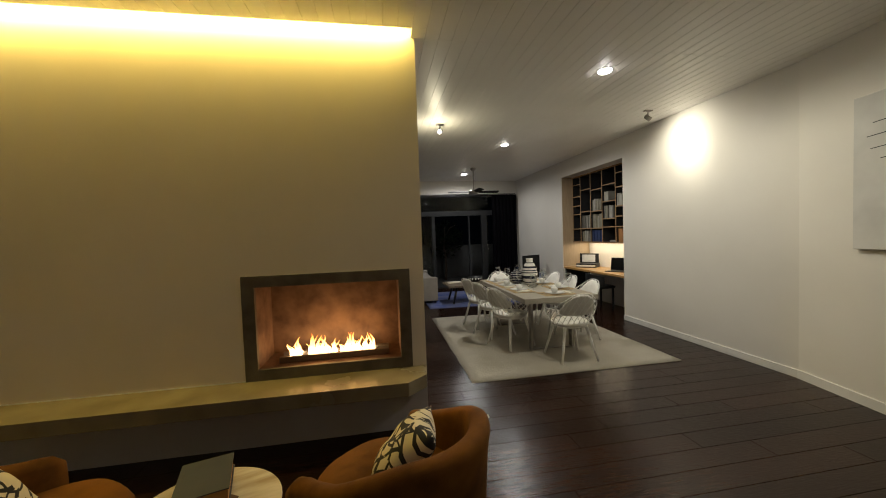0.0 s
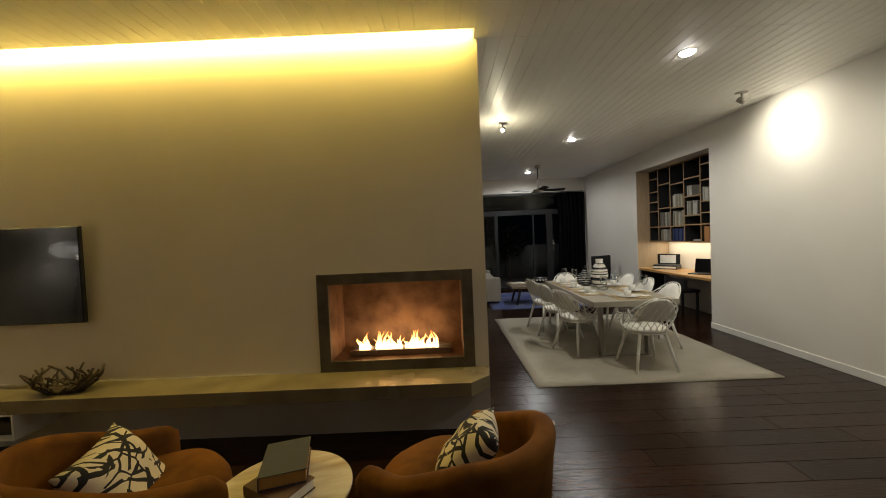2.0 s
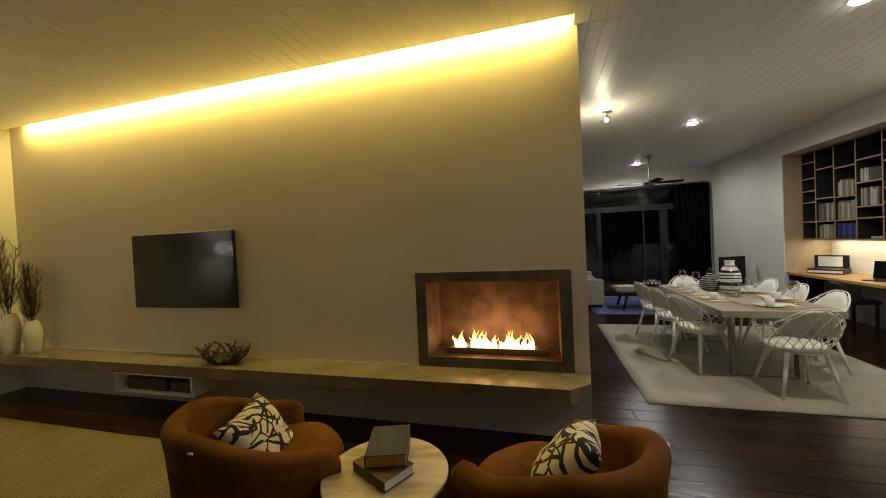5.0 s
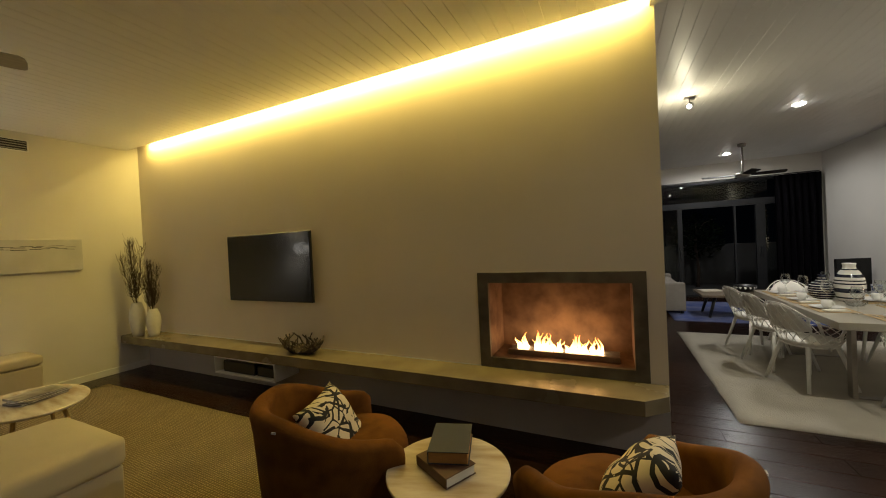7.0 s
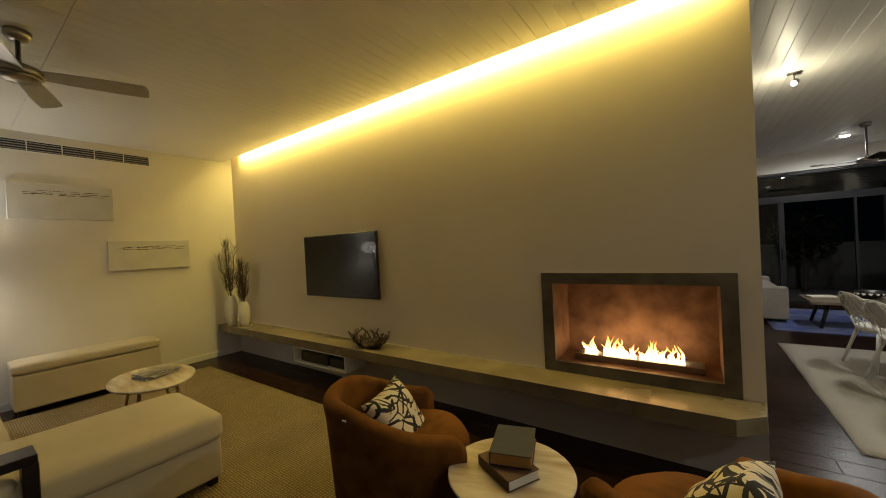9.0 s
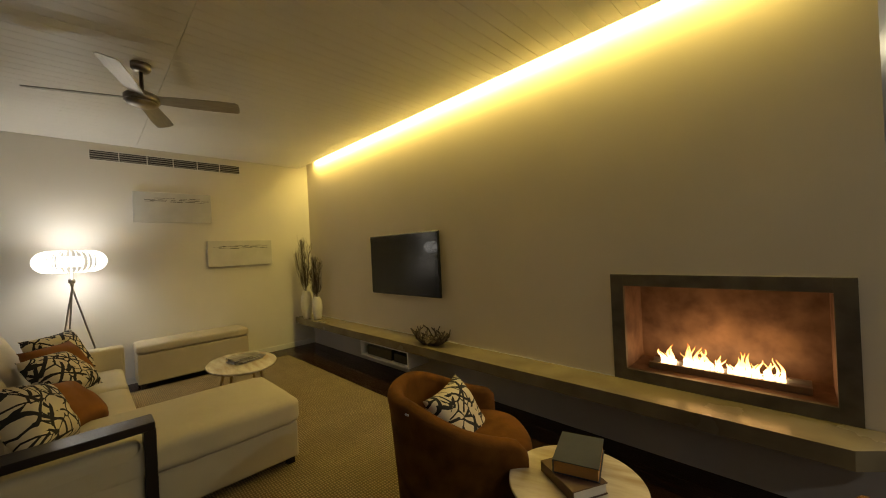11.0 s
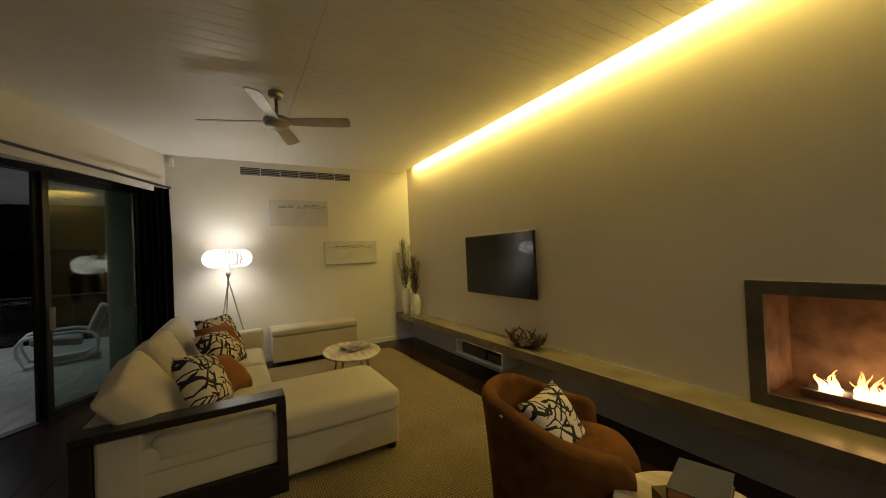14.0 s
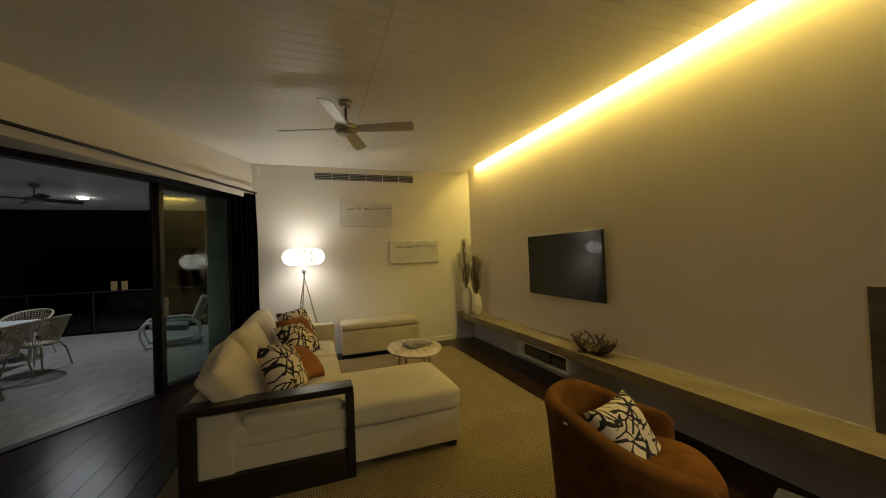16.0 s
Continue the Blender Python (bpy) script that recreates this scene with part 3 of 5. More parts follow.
rug("living_rug", -5.75, -1.62, -1.02, 2.20, M_JUTE, "large woven natural jute rug on the dark floor")

# sofa with chaise; origin at its near back corner, x towards the end wall is negative
sofa = thing("chaise_sofa", pose(0, 0, 0.016), "cream fabric corner sofa with chaise and dark wooden arm", "sofa")
part("base", boxm(-5.20, -2.70, -0.66, 0.24, 0.07, 0.26, bevel=0.015, seg=2), M_CREAM, sofa)
part("back", boxm(-5.36, -2.75, -0.82, -0.665, 0.05, 0.62, bevel=0.03, seg=3), M_CREAM, sofa)
part("chaise_base", boxm(-3.46, -2.70, 0.245, 1.08, 0.05, 0.31, bevel=0.015, seg=2), M_CREAM, sofa)
bm = cushion(0.80, 1.78, 0.19, 0.055, 0.015, 16)
part("chaise_cushion", bm, M_CREAM, sofa, m=pose(-3.055, 0.20, 0.305))
for i, x in enumerate((-3.90, -4.76)):
    part("seat_cushion", cushion(0.84, 0.88, 0.18, 0.05, 0.02, 12, seed=i), M_CREAM, sofa, m=pose(x, -0.20, 0.265))
for i, (x, w) in enumerate(((-3.08, 0.80), (-3.92, 0.84), (-4.76, 0.82))):
    part("back_cushion", cushion((0.80, 0.86, 0.84)[i], 0.52, 0.17, (0.04, 0.055, 0.055)[i], 0.035, 16, 0.014, seed=4 + i), M_CREAM, sofa, m=pose(x - 0.03 * (i == 0), -0.56, (0.645, 0.68, 0.68)[i], (34, 24, 22)[i], (5, -2, 2)[i], (4, 0, -2)[i]) @ pose(0, -0.085, 0, -90))
part("far_arm", boxm(-5.36, -5.17, -0.66, 0.26, 0.05, 0.66, bevel=0.03, seg=3), M_CREAM, sofa)
fr = bmesh.new()
for a in ((-2.76, -2.60, -0.80, 0.245, 0.60, 0.645), (-2.74, -2.62, -0.80, -0.715, 0.0, 0.60), (-2.74, -2.62, 0.195, 0.250, 0.0, 0.60), (-2.74, -2.62, -0.715, 0.195, 0.0, 0.19)):
    bx(fr, *a, bevel=0.004)
part("arm_frame", fr, M_DARKWOOD, sofa, "dark stained open wooden arm")
part("side_panel", boxm(-2.78, -2.66, -0.713, 0.193, 0.19, 0.365, bevel=0.012, seg=2), M_CREAM, sofa)
part("side_post", boxm(-2.78, -2.65, -0.713, -0.50, 0.12, 0.598, bevel=0.02, seg=2), M_CREAM, sofa)
part("side_cushion", cushion(0.12, 0.66, 0.17, 0.05, 0.0, 10), M_CREAM, sofa, m=pose(-2.715, -0.145, 0.368))
for x, y in ((-2.75, 1.03), (-3.41, 1.03), (-5.28, 0.2), (-5.28, -0.74)):
    part("foot", boxm(x - 0.025, x + 0.025, y - 0.025, y + 0.025, 0.0, 0.05), M_DARKWOOD, sofa)

G = "scatter cushions on the sofa"
pillow(pose(-3.10, -0.235, 0.715, -31, 13, 154), M_PATTERN, "cream cushion with black brush pattern leaning on the sofa", G, 0.42, 1)
pillow(pose(-3.50, -0.12, 0.625, -46, 10, 152), M_TAN, "plain rust-brown cushion on the sofa", G, 0.40, 2)
pillow(pose(-4.20, -0.165, 0.705, -46, 4, 148), M_PATTERN, "cream cushion with black brush pattern leaning on the sofa", G, 0.42, 3)
pillow(pose(-4.47, -0.185, 0.72, -35, 0, 138), M_TAN, "plain rust-brown cushion on the sofa", G, 0.42, 4)
pillow(pose(-4.83, -0.20, 0.753, -30, -2, 136), M_PATTERN, "cream cushion with black brush pattern leaning on the sofa", G, 0.44, 5)


# tub chairs
def tub_chair(m, label):
    ch = thing("tub_chair", m, label, "armchair", "tub chairs by the fire")
    R, T, n = 0.385, 0.088, 46
    path = []
    for i in range(n + 1):
        s = 2 * i / n - 1                      # -1 at one arm's end, 0 at the back, 1 at the other
        a = s * 2.30
        if abs(a) <= math.pi / 2:
            x, y = R * math.sin(a), -R * math.cos(a)
        else:
            e = abs(a) - math.pi / 2
            x, y = math.copysign(R * (1 - 0.05 * e), a), 0.29 * e / 0.73
        k = min(1, max(0, (abs(s) - 0.25) / 0.75))
        k = k * k * (3 - 2 * k)
        path.append((x, y, 0.785 - 0.18 * k, s))
    bm = bmesh.new()
    rings = []
    for i, (x, y, h, s) in enumerate(path):
        p0, p1 = path[max(i - 1, 0)], path[min(i + 1, n)]
        d = Vector((p1[0] - p0[0], p1[1] - p0[1], 0)).normalized()
        nrm = Vector((d.y, -d.x, 0))           # outwards
        end = max(0.0, (abs(s) - 0.93) / 0.07)
        t = T * (1 - 0.45 * end * end)
        h2 = h - 0.05 * end * end
        sec = [(-0.05, 0.05), (-0.035, 0.30), (-0.012, h2 - 0.13)]
        for q in range(9):
            an = math.pi * q / 8
            sec.append((-t / 2 + math.cos(an) * t / 2, h2 - 0.042 + math.sin(an) * 0.042))
        sec += [(-t - 0.01, 0.40), (-t - 0.02, 0.10)]
        rings.append([bm.verts.new(Vector((x, y, z)) + nrm * o) for o, z in sec])
    for a, b in zip(rings, rings[1:]):
        for j in range(len(a) - 1):
            bm.faces.new((a[j], a[j + 1], b[j + 1], b[j])).smooth = True
        bm.faces.new((a[-1], a[0], b[0], b[-1]))
    bm.faces.new(rings[0]), bm.faces.new(rings[-1])
    part("shell", bm, M_RUST, ch)
    seat = bmesh.new()
    out = []
    for i in range(40):
        a = 2 * math.pi * i / 40
        c, s_ = math.cos(a), math.sin(a)
        y = s_ * 0.34 + 0.06
        out.append((math.copysign(abs(c) ** 0.7, c) * 0.305, y))
    prof = [(0.97, 0.20), (1.0, 0.24), (1.0, 0.445), (0.985, 0.47), (0.93, 0.492), (0.6, 0.508), (0.2, 0.513)]
    rr = [[seat.verts.new((x * k, 0.06 + (y - 0.06) * k, z)) for x, y in out] for k, z in prof]
    for a, b in zip(rr, rr[1:]):
        for j in range(40):
            seat.faces.new((a[j], a[(j + 1) % 40], b[(j + 1) % 40], b[j])).smooth = True
    seat.faces.new(rr[0][::-1]), seat.faces.new(rr[-1])
    part("seat", seat, M_RUST, ch)
    pl = bmesh.new()
    lathe(pl, [(0.26, 0.0), (0.26, 0.03), (0.23, 0.055)], 32, Matrix.Translation((0, 0.05, 0)))
    part("swivel_base", pl, M_BLACKMET, ch, "round black swivel base")
    part("maker_tab", boxm(-0.011, 0.011, -0.003, 0.003, 0.738, 0.746), M_CERAMIC, ch, "tiny pale sewn tab", m=pose(0.2735, -0.2735, 0, 0, 0, 45))
    return ch


tub_chair(pose(-1.405, 1.455, 0.016, 0, 0, -40), "rust-orange velvet tub chair standing on the rug edge")
tub_chair(pose(0.045, 1.515, 0.002, 0, 0, 42), "rust-orange velvet tub chair standing beside the marble side table")
G = "scatter cushions in the tub chairs"
pillow(pose(-1.43, 1.487, 0.572, -84.2, 59, 21.4), M_PATTERN, "cream cushion with black brush pattern in a tub chair", G, 0.40, 7, 0.085)
pillow(pose(0.057, 1.515, 0.620, -100.9, -44.8, 1.4), M_PATTERN, "cream cushion with black brush pattern in a tub chair", G, 0.365, 8, 0.075)


def round_table(name, m, rx, ry, h, th, label, spread=0.8):
    tb = thing(name, m, label, "table")
    bm = bmesh.new()
    lathe(bm, [(0.965, h - th), (0.99, h - th * 0.75), (1.0, h - th * 0.4), (1.0, h - th * 0.2), (0.985, h)], 56)
    for v in bm.verts:
        v.co.x *= rx
        v.co.y *= ry
    part("tabletop", bm, M_MARBLE, tb, "pale veined marble top")
    for i in range(4):
        a = math.pi / 4 + i * math.pi / 2
        lb = bmesh.new()
        c, s = math.cos(a), math.sin(a)
        tube(lb, [(c * rx * 0.55, s * ry * 0.55, h - th), (c * rx * spread, s * ry * spread, 0)], 0.016, 10, 0.010)
        part("leg", lb, M_BRASS, tb, "slim splayed brass leg")
    return tb


round_table("side_table", pose(-0.735, 1.49, 0.002, 0, 0, 20), 0.29, 0.29, 0.50, 0.022, "round marble side table on brass legs between the tub chairs")
round_table("coffee_table", pose(-4.37, 1.17, 0.017, 0, 0, -4), 0.47, 0.335, 0.41, 0.025, "oval marble coffee table on splayed brass legs")


def book(m, w, d, h, cover, label, group="", page=M_PAPER):
    b = thing("book", m, label, "book", group)
    bm = bmesh.new()
    bx(bm, -w / 2, w / 2, -d / 2, d / 2, 0, 0.004, bevel=0.001)
    bx(bm, -w / 2, w / 2, -d / 2, d / 2, h - 0.004, h, bevel=0.001)
    bx(bm, -w / 2, -w / 2 + 0.004, -d / 2, d / 2, 0.004, h - 0.004)
    part("cover", bm, cover, b)
    part("page_block", boxm(-w / 2 + 0.005, w / 2 - 0.006, -d / 2 + 0.005, d / 2 - 0.005, 0.0042, h - 0.0042), page, b, "cream page block")
    return b


book(pose(-0.740, 1.475, 0.503, 0, 0, 62), 0.17, 0.235, 0.048, M_BOOKBROWN, "thick brown hardback book lying on the side table", "books on the side table", M_CERAMIC)
book(pose(-0.745, 1.56, 0.552, 0, 0, 17), 0.19, 0.26, 0.058, M_BOOKGREY, "thick dark grey hardback book on another book", "books on the side table", M_TANPAGE)
M_MAG = mat("magazine_cover", (0.36, 0.33, 0.30), 0.35, second=(0.12, 0.10, 0.09), scale=14)
for i, (dx, dy, a) in enumerate(((0, 0, 12), (0.015, 0.02, 24), (-0.01, 0.0, 8))):
    book(pose(-4.40 + dx, 1.21 + dy, 0.428 + i * 0.0155, 0, 0, a), 0.22, 0.30, 0.015, M_MAG, "glossy magazine in a small stack on the coffee table", "magazines on the coffee table", M_CERAMIC)

# storage ottoman
ot = thing("storage_ottoman", pose(-5.95, 1.02, 0), "long cream upholstered storage ottoman against the wall", "ottoman")
part("body", boxm(-0.21, 0.21, -0.62, 0.62, 0.07, 0.435, bevel=0.015, seg=2), M_CREAM2, ot)
part("lid", cushion(0.44, 1.26, 0.115, 0.04, 0.008, 12), M_CREAM2, ot, m=pose(0, 0, 0.44))
for x, y in ((-0.17, -0.57), (-0.17, 0.57), (0.17, -0.57), (0.17, 0.57)):
    part("foot", boxm(x - 0.025, x + 0.025, y - 0.025, y + 0.025, 0.0, 0.07), M_BLACK, ot)

# floor lamp with a shade of thin vertical ribs
LX, LY_ = -5.84, -0.12
lp = thing("floor_lamp", pose(LX, LY_, 0.016), "tripod floor lamp with lit ribbed white shade", "floor lamp")
M_RIB = mat("glowing_white_rib", (0.80, 0.79, 0.76), 0.5, scale=8)
# the ribs emit a little, in place of the bulb's light on them
_p = M_RIB.node_tree.nodes["Principled BSDF"]
_p.inputs["Emission Color"].default_value, _p.inputs["Emission Strength"].default_value = (1.0, 0.95, 0.86, 1), 2.3
M_BULB = glow("lit_diffuser", (1.0, 0.93, 0.82), 3.0)
LZ = 1.60
rb = 36
for i in range(rb):
    a = 2 * math.pi * i / rb
    bm = bmesh.new()
    prev = None
    for k in range(13):
        t = math.pi * k / 12
        ro = 0.145 + 0.158 * math.sin(t) ** 0.8
        z = LZ + 0.125 * math.cos(t)
        cur = []
        for rr_, w in ((ro, 0.0014), (ro - 0.022, 0.0014)):
            for sg in (1, -1):
                cur.append(bm.verts.new((rr_ * math.cos(a) - sg * w * math.sin(a), rr_ * math.sin(a) + sg * w * math.cos(a), z)))
        if prev:
            for q, w_ in ((0, 1), (1, 3), (3, 2), (2, 0)):
                bm.faces.new((prev[q], prev[w_], cur[w_], cur[q]))
        prev = cur
    part("rib", bm, M_RIB, lp)
bm = bmesh.new()
lathe(bm, [(r * 0.8, LZ + (z - LZ) * 0.52) for r, z in [(0.118, LZ - 0.112), (0.135, LZ - 0.05), (0.135, LZ + 0.05), (0.118, LZ + 0.112), (0.115, LZ + 0.112), (0.132, LZ + 0.05), (0.132, LZ - 0.05), (0.115, LZ - 0.112), (0.118, LZ - 0.112)]], 32, close=False)
part("diffuser", bm, M_BULB, lp, "glowing white inner drum", smooth=True)
bm = bmesh.new()
lathe(bm, [(0.006, LZ - 0.09), (0.008, LZ - 0.19), (0.03, LZ - 0.20), (0.03, LZ - 0.24), (0.012, LZ - 0.25)], 16)
part("collar", bm, M_STEEL, lp)
for i in range(3):
    a = math.radians(200 + 120 * i)
    bm = bmesh.new()
    tube(bm, [(0.02 * math.cos(a + 2.6), 0.02 * math.sin(a + 2.6), LZ - 0.21), (0, 0, LZ - 0.30), (0.30 * math.cos(a), 0.30 * math.sin(a), 0)], 0.008, 8)
    part("leg", bm, M_STEEL, lp, "slim steel tripod leg")


# ceiling fans
def ceiling_fan(m, drop, blade, angle, label, group="", metal=M_STEEL, wood=M_FANWOOD):
    f = thing("ceiling_fan", m, label, "ceiling fan", group)
    bm = bmesh.new()
    lathe(bm, [(0.065, 0.0), (0.065, -0.035), (0.05, -0.055), (0.02, -0.062)], 28)
    part("canopy", bm, metal, f)
    bm = bmesh.new()
    lathe(bm, [(0.013, -0.06), (0.013, -drop + 0.07), (0.03, -drop + 0.06), (0.03, -drop + 0.035)], 16)
    part("rod", bm, metal, f)
    bm = bmesh.new()
    lathe(bm, [(0.03, -drop + 0.035), (0.10, -drop + 0.03), (0.115, -drop + 0.015), (0.115, -drop - 0.02), (0.108, -drop - 0.026)], 36)
    part("motor", bm, metal, f)
    bm = bmesh.new()
    lathe(bm, [(0.106, -drop - 0.027), (0.095, -drop - 0.045), (0.06, -drop - 0.062), (0.01, -drop - 0.068)], 36)
    part("cap", bm, metal, f, "domed steel cap")
    for i in range(4):
        bm = bmesh.new()
        out = [(0.09, -0.045), (0.20, -0.055), (blade * 0.7, -0.066), (blade - 0.03, -0.068), (blade - 0.008, -0.05), (blade, -0.01), (blade - 0.004, 0.05), (blade - 0.02, 0.062), (blade * 0.7, 0.066), (0.20, 0.055), (0.09, 0.045)]
        prism(bm, out, -0.004, 0.004)
        part("blade", bm, wood, f, "flat silver-grey blade", m=pose(0, 0, -drop, 0, 0, angle + 90 * i) @ pose(0, 0, 0, -16, 0, 0))
    return f


ceiling_fan(pose(-3.57, 0.353, CEIL), 0.268, 0.66, 70, "brushed steel ceiling fan with four still blades over the rug")

# wall screen
tv = thing("television", pose(-3.535, FW, 1.38), "large black flat television hung on the wall", "television")
part("bezel", boxm(-0.645, 0.690, -0.075, -0.045, -0.378, 0.385, bevel=0.006), M_BLACK, tv)
part("screen", boxm(-0.634, 0.679, -0.0785, -0.0752, -0.367, 0.374), M_SCREEN, tv, "dark glossy screen")
part("wall_bracket", boxm(-0.3, 0.3, -0.045, -0.001, -0.2, 0.2), M_BLACKMET, tv)

# white media box under the ledge with black players
mb = thing("media_box", pose(-3.665, 2.53, 0.212), "white open box under the ledge holding black players", "media box")
bm = bmesh.new()
for a in ((-0.49, 0.49, 0, 0.31, 0, 0.014), (-0.49, 0.49, 0, 0.31, 0.178, 0.192), (-0.49, -0.476, 0, 0.31, 0.014, 0.178), (0.476, 0.49, 0, 0.31, 0.014, 0.178), (-0.476, 0.476, 0.29, 0.31, 0.014, 0.178)):
    bx(bm, *a)
part("box_case", bm, M_TRIM, mb)
solid("media_player", boxm(-0.26, 0.26, -0.11, 0.11, 0, 0.125, bevel=0.008, m=pose(-3.80, 2.68, 0.2265)), M_BLACK, "black audio player inside the white box", "media player", "media players")
solid("media_player", boxm(-0.15, 0.15, -0.11, 0.11, 0, 0.105, bevel=0.008, m=pose(-3.36, 2.69, 0.2265)), M_BLACK, "flat black set-top player inside the white box", "media player", "media players")

# twig bowl on the ledge
random.seed(11)
bm = bmesh.new()
for i in range(64):
    a0, s = random.uniform(0, 6.28), random.choice((-1, 1))
    h0, h1 = random.uniform(-0.2, 0.4), random.uniform(0.6, 1.15)
    pts = []
    for k in range(6):
        u = k / 5
        h = h0 + (h1 - h0) * u
        rr_ = 0.09 + 0.165 * h + 0.014 * random.uniform(-1, 1)
        a = a0 + s * u * random.uniform(0.7, 1.1)
        pts.append((rr_ * math.cos(a), rr_ * math.sin(a) * 0.5, 0.012 + 0.135 * h * h + 0.008 * random.uniform(-1, 1)))
    tube(bm, pts, 0.011, 6, 0.007)
for i in range(14):
    a = i * 0.449
    pts = [(0.04 * math.cos(a), 0.02 * math.sin(a), 0.012), (0.14 * math.cos(a + 0.4), 0.07 * math.sin(a + 0.4), 0.02), (0.22 * math.cos(a + 0.7), 0.11 * math.sin(a + 0.7), 0.07)]
    tube(bm, pts, 0.012, 6, 0.008)
solid("twig_bowl", bm, M_TWIG, "dark woven twig bowl standing on the ledge", "bowl", m=pose(-2.92, 2.665, LZ1, 0, 0, 5))


# vases with dry branches
def branch_vase(m, h, r, bh, seed, label):
    v = thing("branch_vase", m, label, "vase", "vases on the ledge")
    bm = bmesh.new()
    lathe(bm, [(r * 0.62, 0), (r * 0.75, h * 0.12), (r * 0.96, h * 0.42), (r, h * 0.56), (r * 0.90, h * 0.78), (r * 0.62, h * 0.96), (r * 0.60, h), (r * 0.50, h), (r * 0.52, h * 0.9)], 32)
    part("vase_body", bm, M_CERAMIC, v, "tall matt white ceramic vase")
    rnd = random.Random(seed)
    for sx in range(5):
        bm = bmesh.new()
        lean = Vector(((-0.13, 0.05, -0.05, 0.12, 0.0)[sx], (-0.15, -0.08, 0.02, 0.05, -0.05)[sx], 1))
        top = bh * rnd.uniform(0.85, 1.0) * (0.78, 0.95, 1.0, 0.85, 1.0)[sx]
        pts = [Vector((0, 0, h * 0.7)) + lean * (top + h * 0.3) * u + Vector((0.01 * rnd.uniform(-1, 1), 0, 0)) for u in (0, 0.3, 0.6, 1.0)]
        tube(bm, pts, 0.004, 5, 0.002)
        for k in range(90):
            u = 0.20 + 0.79 * k / 90
            p = pts[0].lerp(pts[-1], u)
            a = rnd.uniform(0, 6.28)
            ln = rnd.uniform(0.06, 0.105) * (1.15 - 0.55 * u)
            d = Vector((math.cos(a), math.sin(a), 0.9))
            q = [p, p + d * ln * 0.6, p + Vector((d.x * 0.85, d.y * 0.85, 1.6)) * ln]
            tube(bm, q, 0.0026, 3, 0.0010)
        part("branch", bm, M_TWIG, v, "feathery dry dark branch")
    return v


branch_vase(pose(-5.90, 2.60, LZ1), 0.455, 0.092, 0.92, 3, "tall white vase with dry dark branches on the ledge")
branch_vase(pose(-5.645, 2.665, LZ1), 0.365, 0.084, 0.70, 9, "shorter white vase with dry dark branches on the ledge")


# canvases with thin broken strokes
def canvas(m, w, h, seed, label):
    c = thing("canvas_painting", m, label, "painting", "canvases")
    part("canvas_body", boxm(-w / 2, w / 2, -0.045, -0.001, -h / 2, h / 2, bevel=0.003), M_CANVAS, c)
    rnd = random.Random(seed)
    bm = bmesh.new()
    for level, reach in ((0.30, 0.30), (0.25, 0.46), (0.20, 0.38)):
        x = -w * reach * rnd.uniform(0.8, 1.0)
        while x < w * reach:
            ln = min(rnd.uniform(0.05, 0.15) * w, w * 0.47 - x)
            z = h * (level + rnd.uniform(-0.018, 0.018))
            t = rnd.uniform(0.0015, 0.004)
            b = bx(bm, x, x + ln, -0.0475, -0.0452, z - t, z + t)
            bmesh.ops.rotate(bm, verts=b, cent=(x + ln / 2, 0, z), matrix=Matrix.Rotation(rnd.uniform(-0.03, 0.03), 3, "Y"))
            x += ln * rnd.uniform(0.6, 1.7)
    part("brush_strokes", bm, M_INK, c, "thin dark broken horizon strokes")["kind"] = "stuff"
    return c


canvas(pose(XEND, 0.90, 2.31, 0, 0, 90), 0.88, 0.41, 1, "white canvas with thin dark horizon strokes on the wall")
canvas(pose(XEND, 1.72, 1.645, 0, 0, 90), 0.90, 0.39, 2, "white canvas with thin dark horizon strokes on the wall")

# air grille on the end wall
gr = thing("air_grille", pose(XEND, 0.915, 2.945, 0, 0, 90), "long grey slatted air grille high on the wall", "vent")
bm = bmesh.new()
for a in ((-0.85, 0.85, -0.012, -0.001, -0.07, -0.058), (-0.85, 0.85, -0.012, -0.001, 0.058, 0.07), (-0.85, -0.838, -0.012, -0.001, -0.058, 0.058), (0.838, 0.85, -0.012, -0.001, -0.058, 0.058)):
    bx(bm, *a)
part("frame", bm, M_TRIM, gr)
part("backing", boxm(-0.838, 0.838, -0.003, -0.001, -0.058, 0.058), M_BLACK, gr)
M_GRILLE = mat("grey_grille", (0.34, 0.33, 0.31), 0.5, scale=10)
for i in range(4):
    z = -0.042 + i * 0.028
    part("slat", boxm(-0.838, 0.838, -0.0095, -0.0055, -0.0045, 0.0045), M_GRILLE, gr, m=pose(0, 0, z, 25, 0, 0))
for i in range(1, 6):
    x = -0.85 + i * 0.2833
    part("divider", boxm(x - 0.004, x + 0.004, -0.012, -0.003, -0.058, 0.058), M_TRIM, gr)

# alarm sensor, curtain and rod
ss = thing("alarm_sensor", pose(XEND + 0.03, -0.76, 2.99), "small white alarm sensor high in the corner", "sensor")
part("case", boxm(-0.028, 0.03, -0.03, 0.03, -0.06, 0.06, bevel=0.008, seg=2), M_TRIM, ss)
part("lens", boxm(0.0302, 0.034, -0.02, 0.02, -0.045, 0.0, bevel=0.001), M_CERAMIC, ss)


